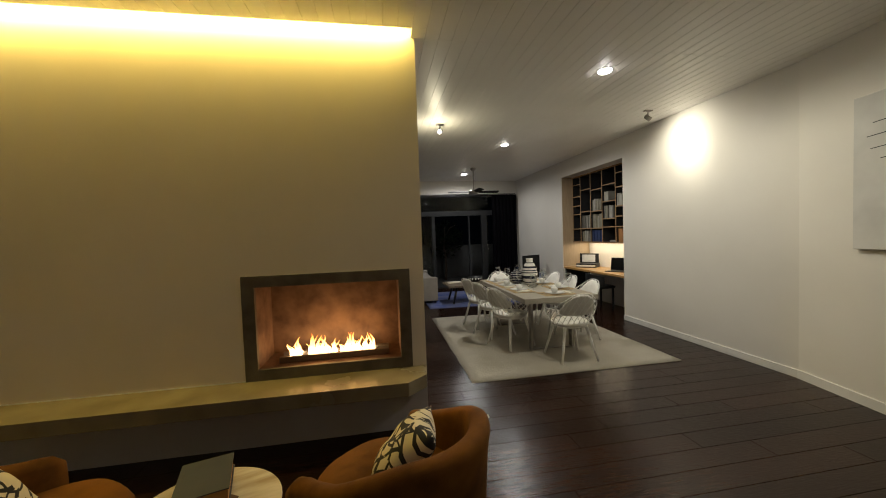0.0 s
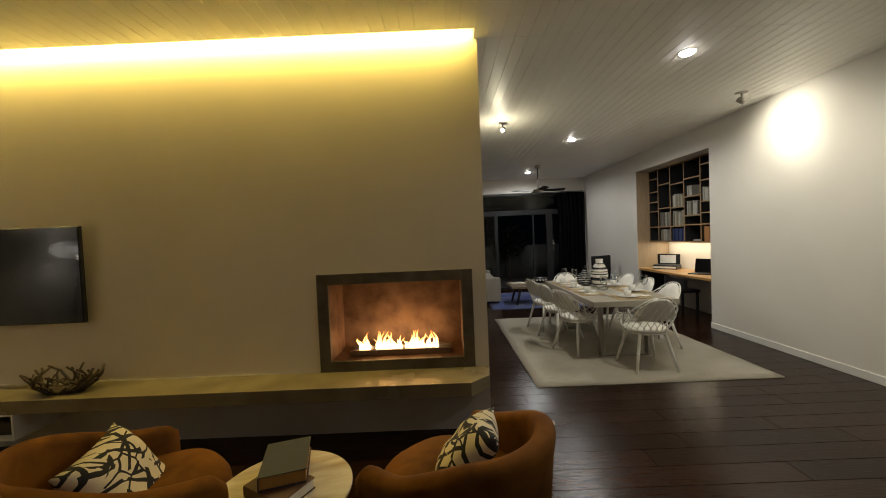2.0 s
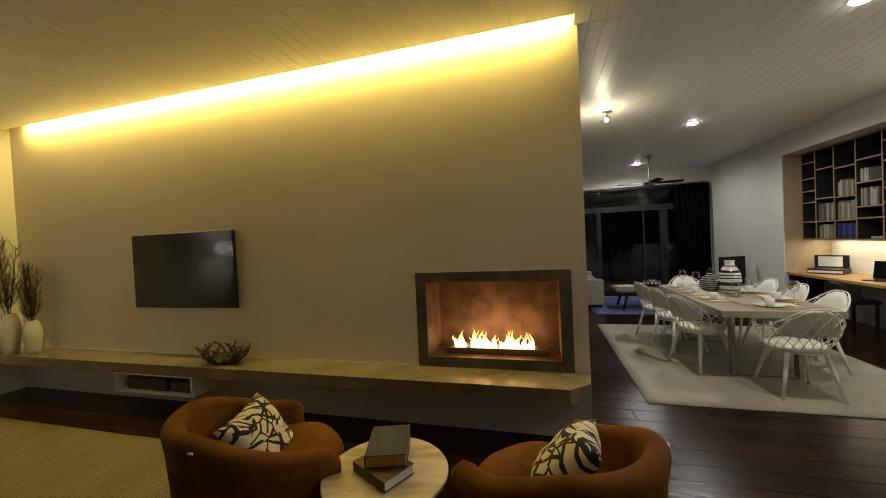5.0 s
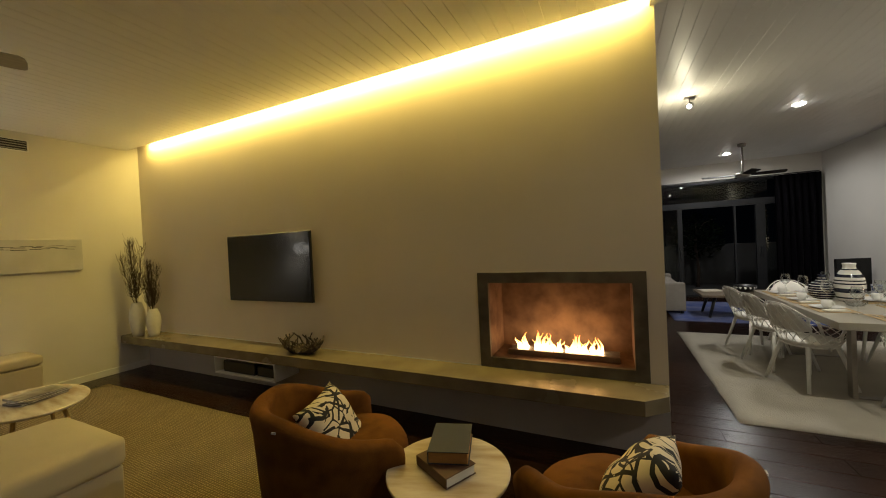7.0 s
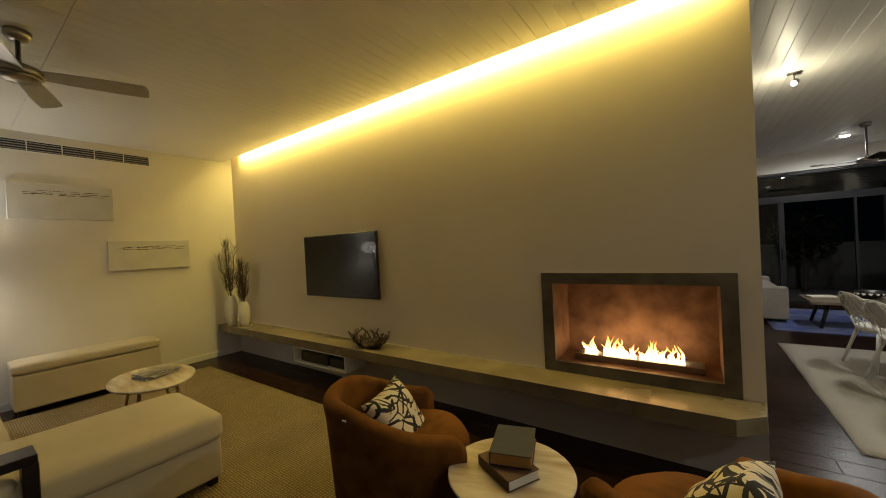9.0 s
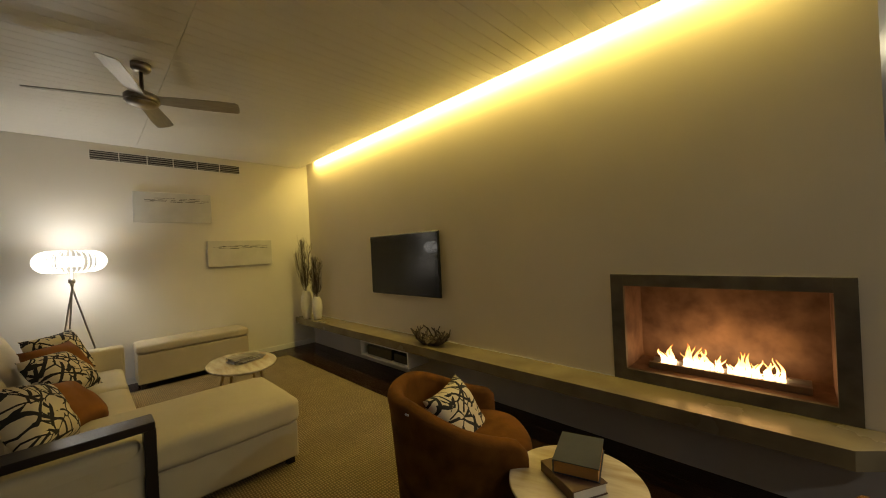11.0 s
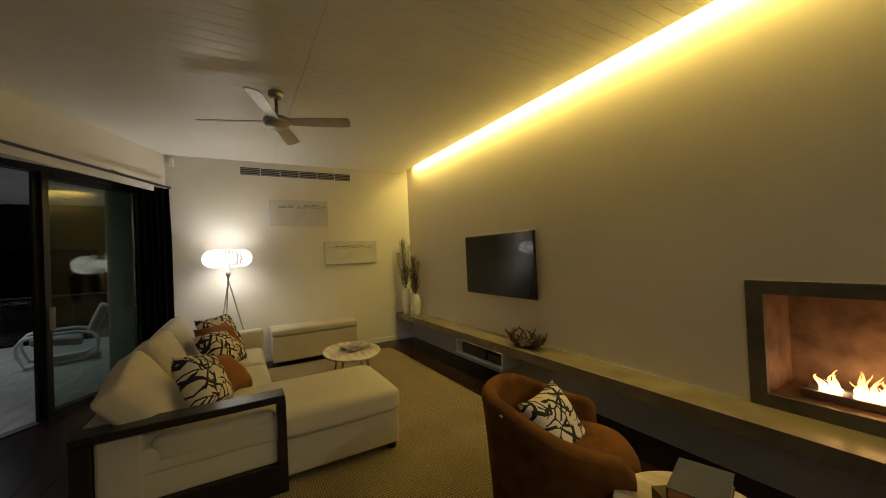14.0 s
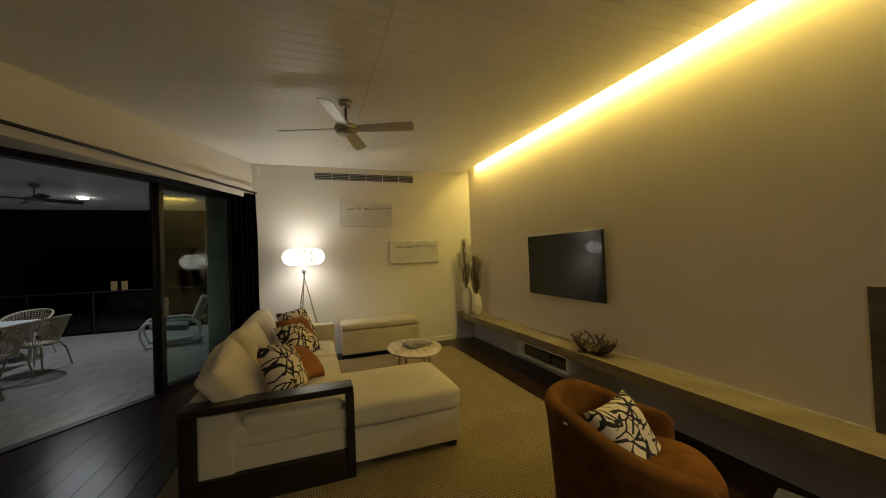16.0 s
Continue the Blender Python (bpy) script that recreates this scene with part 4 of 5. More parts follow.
def curtain(name, p0, p1, z0, z1, folds, label, depth=0.045, group=""):
    a, b = Vector(p0), Vector(p1)
    d = (b - a).normalized()
    nn = Vector((-d.y, d.x, 0))
    cols = folds * 10
    bm = bmesh.new()
    rows = []
    for r in range(9):
        v = r / 8
        row_ = []
        for i in range(cols + 1):
            u = i / cols
            amp = depth * (0.35 + 0.65 * min(1, v * 4)) * (1 + 0.3 * noise.noise(Vector((u * folds * 0.7, v, 3))))
            off = amp * math.sin(u * folds * 2 * math.pi + 0.8 * noise.noise(Vector((u * 5, v * 1.2, 0))))
            p = a.lerp(b, u) + nn * off
            row_.append(bm.verts.new((p.x, p.y, z1 + (z0 - z1) * v)))
        rows.append(row_)
    for x, y in zip(rows, rows[1:]):
        for i in range(cols):
            bm.faces.new((x[i], x[i + 1], y[i + 1], y[i])).smooth = True
    bmesh.ops.solidify(bm, geom=bm.faces[:], thickness=0.003)
    return solid(name, bm, M_CURTAIN, label, "curtain", group)


curtain("curtain", (-6.135, -0.79, 0), (-5.875, -1.085, 0), 0.02, 2.61, 5, "black floor-length curtain drawn to the side of the doors")
rd = thing("curtain_rod", pose(*l1(0, -0.10, 2.62)), "thin black curtain rod above the sliding doors", "curtain rod")
inv = Vector(l1(0, -0.10, 2.62))
bm = bmesh.new()
tube(bm, [Vector(l1(0.06, -0.10, 2.62)) - inv, Vector(l1(6.1, -0.10, 2.62)) - inv], 0.016, 10)
part("pole", bm, M_BLACKMET, rd)
for s in (0.9, 2.2, 3.5, 4.8):
    bm = bmesh.new()
    tube(bm, [Vector(l1(s, -0.10, 2.63)) - inv, Vector(l1(s, -0.002, 2.67)) - inv], 0.008, 8)
    part("bracket", bm, M_BLACKMET, rd)

# flames on the burner
M_FLAME = glow("flame", (1.0, 0.60, 0.22), 6.0)
_nt = M_FLAME.node_tree
_tc, _sp, _mr, _cr = (_nt.nodes.new(k) for k in ("ShaderNodeTexCoord", "ShaderNodeSeparateXYZ", "ShaderNodeMapRange", "ShaderNodeValToRGB"))
_mr.inputs[2].default_value = 0.17
_cr.color_ramp.elements[0].color, _cr.color_ramp.elements[1].color = (1.0, 0.72, 0.42, 1), (0.55, 0.13, 0.015, 1)
_mid = _cr.color_ramp.elements.new(0.45)
_mid.color = (1.0, 0.50, 0.14, 1)
_nt.links.new(_tc.outputs["Object"], _sp.inputs[0])
_nt.links.new(_sp.outputs[2], _mr.inputs[0])
_nt.links.new(_mr.outputs[0], _cr.inputs[0])
_nt.links.new(_cr.outputs[0], _nt.nodes["Principled BSDF"].inputs["Emission Color"])
random.seed(21)
fx, fh_ = [], []
for c, n_, top in ((-0.36, 4, 0.12), (-0.29, 7, 0.15), (-0.18, 10, 0.17), (-0.09, 9, 0.16), (0.0, 5, 0.12), (0.07, 6, 0.13), (0.16, 8, 0.17), (0.24, 6, 0.13), (0.31, 5, 0.15)):
    for k in range(n_):
        fx.append(c + random.gauss(0, 0.024))
        fh_.append(top * random.uniform(0.35, 1.0))
for x, h in zip(fx, fh_):
    bm = bmesh.new()
    w = random.uniform(0.009, 0.020)
    ph, fw_ = random.uniform(0, 6), random.uniform(0.3, 1.0)
    rings = []
    for k in range(10):
        u = k / 9
        r = w * (0.55 + 0.9 * u * (1 - u) * 2) * (1 - u) ** 0.75 + 0.0006
        cx = 0.028 * fw_ * math.sin(ph + u * 6.0) * u
        rings.append([bm.verts.new((cx + r * math.cos(t), 0.6 * r * math.sin(t), u * h)) for t in (2 * math.pi * j / 10 for j in range(10))])
    for a, b in zip(rings, rings[1:]):
        for j in range(10):
            bm.faces.new((a[j], a[(j + 1) % 10], b[(j + 1) % 10], b[j])).smooth = True
    bm.faces.new(rings[0][::-1]), bm.faces.new(rings[-1])
    part("flame", bm, M_FLAME, fire, "bright yellow-white flame", m=pose(x, 0.20 + random.uniform(-0.02, 0.02), 0.102, 0, random.uniform(-8, 8), 0)).visible_shadow = False

# ---- dining area ----
M_WOOL = mat("pale_wool_rug", (0.56, 0.52, 0.44), 0.95, second=(0.49, 0.45, 0.38), scale=4)
M_TABLE = mat("grey_beige_stone", (0.36, 0.33, 0.27), 0.28, second=(0.29, 0.265, 0.215), scale=5, bump=0.03, bump_scale=50)
M_WHITE = mat("white_lacquer", (0.88, 0.87, 0.83), 0.4, scale=12)
M_PAD = mat("white_leather_pad", (0.86, 0.84, 0.79), 0.6, scale=8, bump=0.1, bump_scale=60)
M_MATCANE = mat("tan_placemat", (0.48, 0.35, 0.18), 0.8, second=(0.38, 0.27, 0.13), scale=90, bump=0.4, bump_scale=150)
M_CHINA = mat("white_china", (0.80, 0.79, 0.76), 0.15, scale=10)
M_NAPKIN = mat("linen_napkin", (0.70, 0.66, 0.56), 0.9, scale=40, bump=0.2, bump_scale=200)
M_CUTLERY = mat("polished_cutlery", (0.6, 0.6, 0.58), 0.15, metal=1.0, scale=10)
M_WINE = thin("wine_glass")
M_NAVY = mat("navy_glaze", (0.012, 0.016, 0.035), 0.2, scale=10)
M_PLY = mat("oak_ply", (0.36, 0.225, 0.11), 0.5, second=(0.28, 0.17, 0.08), scale=5, stretch=(6, 1, 6))
M_PLYPALE = mat("pale_ply", (0.44, 0.34, 0.23), 0.5, second=(0.38, 0.29, 0.19), scale=4, stretch=(6, 6, 1))
M_DESK = mat("honey_timber", (0.50, 0.29, 0.10), 0.35, second=(0.38, 0.21, 0.07), scale=5, stretch=(8, 1, 8), bump=0.05, bump_scale=30)
M_SHELFBACK = mat("black_shelf_back", (0.02, 0.02, 0.022), 0.6, scale=10)

weave(M_WOOL, 0.012, 0.010, 0.55, (0.38, 0.35, 0.29))
rug("dining_rug", 0.87, 3.36, 3.555, 6.55, M_WOOL, "pale woven wool rug under the dining table")
RZ = 0.017

tb = thing("dining_table", pose(2.16, 5.02, RZ), "long grey-beige dining table on steel legs, laid for eight", "dining table")
part("tabletop", boxm(-0.49, 0.49, -0.97, 0.97, 0.66, 0.725, bevel=0.004, seg=2), M_TABLE, tb)
for y in (-0.66, 0.66):
    part("floor_bar", boxm(-0.265, 0.265, y - 0.03, y + 0.03, 0.0, 0.012), M_STEEL, tb)
    for x in (-0.30, 0.265):
        part("leg", boxm(x, x + 0.035, y - 0.04, y + 0.04, 0.0, 0.66, bevel=0.003), M_STEEL, tb, "flat brushed steel leg")
TZ = RZ + 0.7265


def wire_chair(m, label, group="chairs round the dining table"):
    c = thing("dining_chair", m, label, "dining chair", group)
    AM = 2.15

    def surf(a, v):
        k = min(1, max(0, (abs(a) - 0.15) / 1.25))
        k = k * k * (3 - 2 * k)
        zt = 0.815 - 0.195 * k
        r0, r1 = 0.19, 0.265 + 0.02 * math.sin(abs(a))
        b = math.sin(v * math.pi / 2)
        r = r0 + (r1 - r0) * b
        z = 0.40 + (zt - 0.40) * v
        return Vector((r * math.sin(a) * 1.06, -r * math.cos(a) * 1.0 - 0.05 * v * v * max(0, math.cos(a)) + 0.01, z))

    bm = bmesh.new()
    n = 15
    for s in (1, -1):
        for i in range(-6, n + 1):
            pts = []
            for k in range(9):
                v = k / 8
                u = (i + s * v * 3.2 + (0 if s > 0 else 3.2)) / n
                if 0 <= u <= 1:
                    pts.append(surf(-AM + 2 * AM * u, v))
            if len(pts) > 1:
                tube(bm, pts, 0.0040, 4)
    part("wire_shell", bm, M_WHITE, c, "white diamond wire lattice")["kind"] = "stuff"
    bm = bmesh.new()
    tube(bm, [surf(-AM, v / 6) for v in range(6)] + [surf(-AM + 2 * AM * i / 30, 1.0) for i in range(31)] + [surf(AM, 1 - v / 6) for v in range(1, 7)], 0.006, 6)
    tube(bm, [(0.195 * math.cos(t), 0.195 * math.sin(t) + 0.01, 0.40) for t in (2 * math.pi * i / 24 for i in range(24))], 0.007, 6, closed=True)
    part("rim", bm, M_WHITE, c)
    bm = bmesh.new()
    lathe(bm, [(0.19, 0.402), (0.215, 0.415), (0.222, 0.435), (0.21, 0.452), (0.15, 0.465), (0.04, 0.468)], 32, Matrix.Translation((0, 0.02, 0)))
    part("seat_pad", bm, M_PAD, c, "round white seat pad", smooth=True)
    bm = bmesh.new()
    g = {}
    nu, nv = 16, 10
    for side in (0, 1):
        for i in range(nu + 1):
            for j in range(nv + 1):
                uu, vv = 2 * i / nu - 1, 2 * j / nv - 1
                du, dv = uu * math.sqrt(1 - vv * vv / 2), vv * math.sqrt(1 - uu * uu / 2)
                p = surf(du * 0.92, 0.67 + dv * 0.31)
                e = max(0.0, 1 - max(abs(uu), abs(vv)) ** 3)
                inn = Vector((-p.x, -p.y, 0)).normalized()
                if side and (i in (0, nu) or j in (0, nv)):
                    g[1, i, j] = g[0, i, j]
                else:
                    g[side, i, j] = bm.verts.new(p + inn * (0.008 + side * 0.042 * e))
        for i in range(nu):
            for j in range(nv):
                bm.faces.new((g[side, i, j], g[side, i + 1, j], g[side, i + 1, j + 1], g[side, i, j + 1])).smooth = True
    part("back_pad", bm, M_PAD, c, "oval white back pad")
    for x, y in ((1, 1), (-1, 1), (1, -1), (-1, -1)):
        bm = bmesh.new()
        tube(bm, [(x * 0.135, y * 0.135 + 0.01, 0.405), (x * 0.225, y * 0.225 + 0.01, 0.0)], 0.019, 10, 0.013)
        part("leg", bm, M_WHITE, c, "splayed white wooden leg")
    return c


first = wire_chair(pose(2.21, 3.97, RZ), "white wire dining chair with pale pads at the table's end")
for x, y, a in ((1.68, 4.62, -66), (1.63, 5.19, -70), (1.60, 5.76, -72), (2.72, 4.70, 92), (2.72, 5.28, 87), (2.72, 5.84, 93), (2.12, 6.10, 178)):
    copy_thing(first, pose(x, y, RZ, 0, 0, a))["label"] = "white wire dining chair with pale pads pushed to the table"


# place settings, built once and copied
def lathe_part(name, prof, material, parent, label="", n=28, m=None):
    return part(name, lathe(bmesh.new(), prof, n), material, parent, label, smooth=True, m=m)


PLATE = [(0.055, 0.0), (0.075, 0.002), (0.125, 0.014), (0.128, 0.017), (0.12, 0.015), (0.075, 0.006), (0.01, 0.005)]
CUP = [(0.026, 0.0), (0.03, 0.003), (0.04, 0.03), (0.043, 0.07), (0.040, 0.07), (0.037, 0.03), (0.01, 0.006)]
GLASS = [(0.034, 0.0), (0.033, 0.003), (0.006, 0.008), (0.0038, 0.02), (0.0038, 0.085), (0.012, 0.096), (0.034, 0.125), (0.038, 0.15), (0.030, 0.195), (0.0288, 0.195), (0.0365, 0.15), (0.0325, 0.126), (0.010, 0.0985), (0.002, 0.097)]
proto = None
for x, y, a in ((2.20, 4.29, 0), (1.87, 4.70, -90), (1.86, 5.18, -90), (1.86, 5.68, -90), (2.45, 4.72, 90), (2.45, 5.24, 90), (2.45, 5.72, 90), (2.12, 5.78, 180)):
    R_ = pose(x, y, TZ, 0, 0, a)
    if proto is None:
        pm = solid("placemat", boxm(-0.21, 0.21, -0.145, 0.145, 0, 0.004, bevel=0.001), M_MATCANE, "tan woven placemat on the dining table", "placemat", "place settings")
        pl = solid("dinner_plate", lathe(bmesh.new(), PLATE, 32), M_CHINA, "round white china plate on a placemat", "plate", "dinner plates", smooth=True)
        cp = thing("cup", Matrix(), "white china cup standing on a plate", "cup", "cups")
        lathe_part("cup_body", CUP, M_CHINA, cp)
        hb = bmesh.new()
        tube(hb, [(0.038, 0, 0.055), (0.058, 0, 0.055), (0.064, 0, 0.04), (0.056, 0, 0.024), (0.036, 0, 0.022)], 0.0045, 6)
        part("handle", hb, M_CHINA, cp)
        nb = bmesh.new()
        bx(nb, -0.035, 0.035, -0.09, 0.09, 0, 0.008, bevel=0.003)
        bx(nb, -0.034, 0.034, -0.088, 0.088, 0.0085, 0.014, bevel=0.002)
        nk_ = solid("napkin", nb, M_NAPKIN, "folded linen napkin beside a plate", "napkin", "napkins")
        fb_ = bmesh.new()
        bx(fb_, -0.004, 0.004, -0.09, 0.03, 0, 0.003)
        bx(fb_, -0.011, 0.011, 0.03, 0.05, 0, 0.003)
        for q in (-0.0095, -0.003, 0.0035):
            bx(fb_, q, q + 0.004, 0.05, 0.09, 0, 0.003)
        fk = solid("fork", fb_, M_CUTLERY, "polished steel fork on a placemat", "fork", "forks")
        gl = thing("wine_glass", Matrix(), "clear stemmed wine glass on the dining table", "wine glass", "wine glasses")
        lathe_part("glass_body", [(r * 1.2, z * 1.25) for r, z in GLASS], M_WINE, gl, n=24)
        proto = (pm, pl, cp, nk_, fk, gl)
        mk = lambda o, m: setattr(o, "matrix_basis", m)
    else:
        mk = lambda o, m: copy_thing(o, m)
    mk(proto[0], R_)
    mk(proto[1], R_ @ pose(-0.02, 0, 0.0045))
    mk(proto[2], R_ @ pose(-0.02, 0.0, 0.0105, 0, 0, 30))
    mk(proto[3], R_ @ pose(0.155, -0.01, 0.0045, 0, 0, 8))
    mk(proto[4], R_ @ pose(-0.175, 0, 0.0045))
    mk(proto[5], R_ @ pose(0.235, 0.10, 0.0008))


def striped_vase(m, prof, bands, base, dark, label):
    """A glazed vase whose bands are rings of their own round the body."""
    v = thing("striped_vase", m, label, "vase", "vases on the dining table")
    lathe_part("vase_body", prof, base, v, n=40)

    def rad(z):
        for (r0, z0), (r1, z1) in zip(prof, prof[1:]):
            if z0 <= z <= z1:
                return r0 + (r1 - r0) * (z - z0) / max(z1 - z0, 1e-6)
        return prof[-1][0]
    for z0, z1 in bands:
        ks = [z0 + (z1 - z0) * i / 5 for i in range(6)]
        ring = [(rad(z) + 0.0012, z) for z in ks]
        part("band", lathe(bmesh.new(), ring, 40, close=False), dark, v, smooth=True)
    return v


WV = [(0.08, 0.0), (0.10, 0.02), (0.122, 0.10), (0.125, 0.16), (0.112, 0.22), (0.080, 0.275), (0.056, 0.30), (0.050, 0.325), (0.056, 0.345), (0.056, 0.352), (0.044, 0.352)]
WV = [(r * 0.94, z * 1.14) for r, z in WV]
striped_vase(pose(2.24, 5.20, TZ), WV, [(0.035, 0.05), (0.097, 0.142), (0.182, 0.196), (0.216, 0.228), (0.256, 0.285), (0.33, 0.342)], M_CHINA, M_NAVY, "large white vase with dark blue bands on the dining table")
DV = [(0.07, 0.0), (0.10, 0.03), (0.118, 0.09), (0.112, 0.14), (0.08, 0.185), (0.04, 0.21), (0.034, 0.25), (0.04, 0.265), (0.03, 0.265)]
striped_vase(pose(2.09, 5.36, TZ), DV, [(0.02 + 0.026 * i, 0.025 + 0.026 * i) for i in range(9)], M_NAVY, M_CHINA, "round dark blue vase with thin white rings on the table")
M_BLUEWHITE = mat("blue_white_glaze", (0.62, 0.64, 0.66), 0.2, second=(0.03, 0.06, 0.20), scale=35)
solid("patterned_tumbler", lathe(bmesh.new(), [(0.036, 0.0), (0.04, 0.01), (0.042, 0.125), (0.045, 0.135), (0.038, 0.135), (0.036, 0.02)], 28), M_BLUEWHITE, "blue and white patterned china tumbler on the table", "tumbler", smooth=True, m=pose(2.58, 5.50, TZ))
solid("glass_bowl", lathe(bmesh.new(), [(0.03, 0.0), (0.06, 0.01), (0.085, 0.05), (0.082, 0.05), (0.055, 0.014), (0.01, 0.005)], 28), M_WINE, "small clear glass bowl on the dining table", "bowl", smooth=True, m=pose(2.13, 4.86, TZ))

# ---- study niche ----
NB = XR + 0.66
sh = thing("book_shelf", pose(NB, 0, 0), "oak wall shelf with staggered black-backed cells, part filled", "shelf")
SX0, SX1, SZ0, SZ1 = -0.40, -0.004, 1.285, NZ - 0.004
Y0, Y1 = NY0 + 0.004, NY1 - 0.006
part("back_panel", boxm(-0.016, SX1, Y0, Y1, SZ0, SZ1), M_SHELFBACK, sh, "black back panel")


def board(name, y0, y1, z0, z1):
    """A black board with a proud oak edge strip in front."""
    b = part(name, boxm(SX0 + 0.006, -0.016, y0, y1, z0, z1), M_SHELFBACK, sh)
    part("edge_strip", boxm(SX0, SX0 + 0.0058, y0, y1, z0 - 0.001, z1 + 0.001), M_PLY, b, "oak edge strip")


board("bottom_board", Y0, Y1, SZ0, SZ0 + 0.022)
board("top_board", Y0, Y1, SZ1 - 0.024, SZ1 - 0.002)
cols = [Y1 - (Y1 - Y0) * k for k in (0, 0.155, 0.34, 0.53, 0.73, 0.90, 1.0)]
for y in cols:
    y_ = min(max(y, Y0 + 0.009), Y1 - 0.009)
    board("upright", y_ - 0.009, y_ + 0.009, SZ0 + 0.0235, SZ1 - 0.0255)
fr_ = [(0.12, 0.30, 0.44, 0.57, 0.79), (0.22, 0.54, 0.79), (0.25, 0.55, 0.79), (0.22, 0.44, 0.67, 0.78), (0.10, 0.28, 0.52, 0.65, 0.78), (0.3, 0.6, 0.8)]
cells = {}
for ci, fs in enumerate(fr_):
    ya, yb = cols[ci + 1] + 0.009, cols[ci] - 0.009
    zs = [SZ1 - 0.022] + [SZ1 - (SZ1 - SZ0) * f for f in fs] + [SZ0 + 0.022]
    for z in zs[1:-1]:
        board("shelf_board", ya + 0.0005, yb - 0.0005, z - 0.018, z)
    cells[ci] = [(ya, yb, z, zs[i - 1] - z - 0.018) for i, z in enumerate(zs) if i]
random.seed(8)
BOOKS = [mat("book_spine", c, 0.6, scale=25) for c in ((0.40, 0.385, 0.34), (0.16, 0.15, 0.13), (0.27, 0.245, 0.18), (0.03, 0.05, 0.14), (0.30, 0.07, 0.05), (0.05, 0.16, 0.22), (0.45, 0.22, 0.08))]


def shelf_books(ci, ri, picks, frac=0.9, tall=0.75, start=0.0):
    ya, yb, z, h = cells[ci][ri]
    y = yb - 0.006 - start * (yb - ya)
    end = yb - (yb - ya) * frac
    while y > end:
        th = random.uniform(0.018, 0.042)
        if y - th < ya + 0.004:
            break
        ht = h * tall * random.uniform(0.9, 1.08)
        solid("book", boxm(-0.09, 0.09, -th / 2 + 0.0008, th / 2 - 0.0008, 0, min(ht, h - 0.03), bevel=0.002, m=pose(NB + SX0 + 0.115 + random.uniform(0, 0.03), y - th / 2, z + 0.0005)), BOOKS[random.choice(picks)], "hardback book standing upright in the shelf", "book", "books in the shelf")
        y -= th


shelf_books(1, 2, (0, 1, 1), 0.8, 0.75)
shelf_books(1, 3, (0, 2), 0.5, 0.8)
shelf_books(2, 1, (0, 2, 2), 0.75, 0.55)
shelf_books(2, 2, (0, 1, 2), 0.95, 0.8)
shelf_books(2, 3, (3, 3), 0.95, 0.85)
shelf_books(3, 1, (0, 0, 2), 0.35, 0.6)
shelf_books(3, 2, (0, 1, 2), 0.75, 0.75)
shelf_books(3, 4, (3,), 0.25, 0.6, 0.7)
shelf_books(4, 2, (0, 0), 0.8, 0.65)
shelf_books(4, 5, (4, 5, 6, 3), 0.95, 0.85)
ya, yb, z, h = cells[3][4]
solid("book", boxm(-0.09, 0.09, -0.09, 0.09, 0, 0.03, bevel=0.002, m=pose(NB - 0.2, (ya + yb) / 2 + 0.05, z + 0.0005)), BOOKS[0], "pale book lying flat in the shelf", "book", "books in the shelf")
for ci, ri, k in ((1, 3, 0.75), (4, 4, 0.5)):
    ya, yb, z, h = cells[ci][ri]
    pf = thing("picture_frame", pose(NB - 0.26, yb - k * (yb - ya), z + 0.0005, 0, -8, 0), "small white picture frame standing in the shelf", "picture frame", "frames in the shelf")
    part("frame", boxm(0, 0.012, -0.055, 0.055, 0, 0.13, bevel=0.002), M_CHINA, pf)
    part("picture", boxm(-0.0015, -0.0003, -0.04, 0.04, 0.02, 0.11), BOOKS[1], pf, "blurred grey picture")
struct("niche_lining", boxm(XR + 0.012, NB - 0.002, NY1 - 0.003, NY1 - 0.0005, 0.75, NZ - 0.001), M_PLYPALE, "pale timber lining on the niche's side", "lining")
dk = thing("desk", pose(XR, 0, 0), "honey-coloured timber desk built into the study niche", "desk")
part("worktop", boxm(0.02, 0.656, NY0 + 0.003, NY1 - 0.003, 0.705, 0.745, bevel=0.003), M_DESK, dk)
part("rear_panel", boxm(0.63, 0.656, NY0 + 0.003, NY1 - 0.003, 0.0, 0.705), M_WALL, dk, "white panel below the desk")
part("support", boxm(0.05, 0.63, NY1 - 0.05, NY1 - 0.003, 0.0, 0.705), M_SHELFBACK, dk)
strip = solid("shelf_light_strip", boxm(-0.012, 0.012, -0.97, 0.97, -0.008, 0, m=pose(4.60, 6.45, SZ0 - 0.001)), glow("warm_strip", (1.0, 0.80, 0.5), 12), "lit warm light strip under the book shelf", "light strip")
# printer, laptop and chair
pr = thing("printer", pose(4.40, 7.10, 0.746, 0, 0, 40), "black and white desktop printer with raised lid", "printer")
part("body", boxm(-0.13, 0.15, -0.21, 0.21, 0, 0.085, bevel=0.01, seg=2), M_BLACK, pr)
part("front_band", boxm(-0.136, -0.1305, -0.20, 0.20, 0.02, 0.055), M_CHINA, pr, "white front band")
part("lid", boxm(0.10, 0.125, -0.20, 0.20, 0.086, 0.29, bevel=0.006), M_BLACK, pr)
part("lid_pad", boxm(0.095, 0.0995, -0.13, 0.15, 0.105, 0.265), M_CHINA, pr, "white lid pad")
lt_ = thing("laptop", pose(4.38, 6.08, 0.746, 0, 0, 32), "open black laptop on the desk", "laptop")
part("keyboard_base", boxm(-0.13, 0.12, -0.18, 0.18, 0, 0.015, bevel=0.003), M_BLACK, lt_)
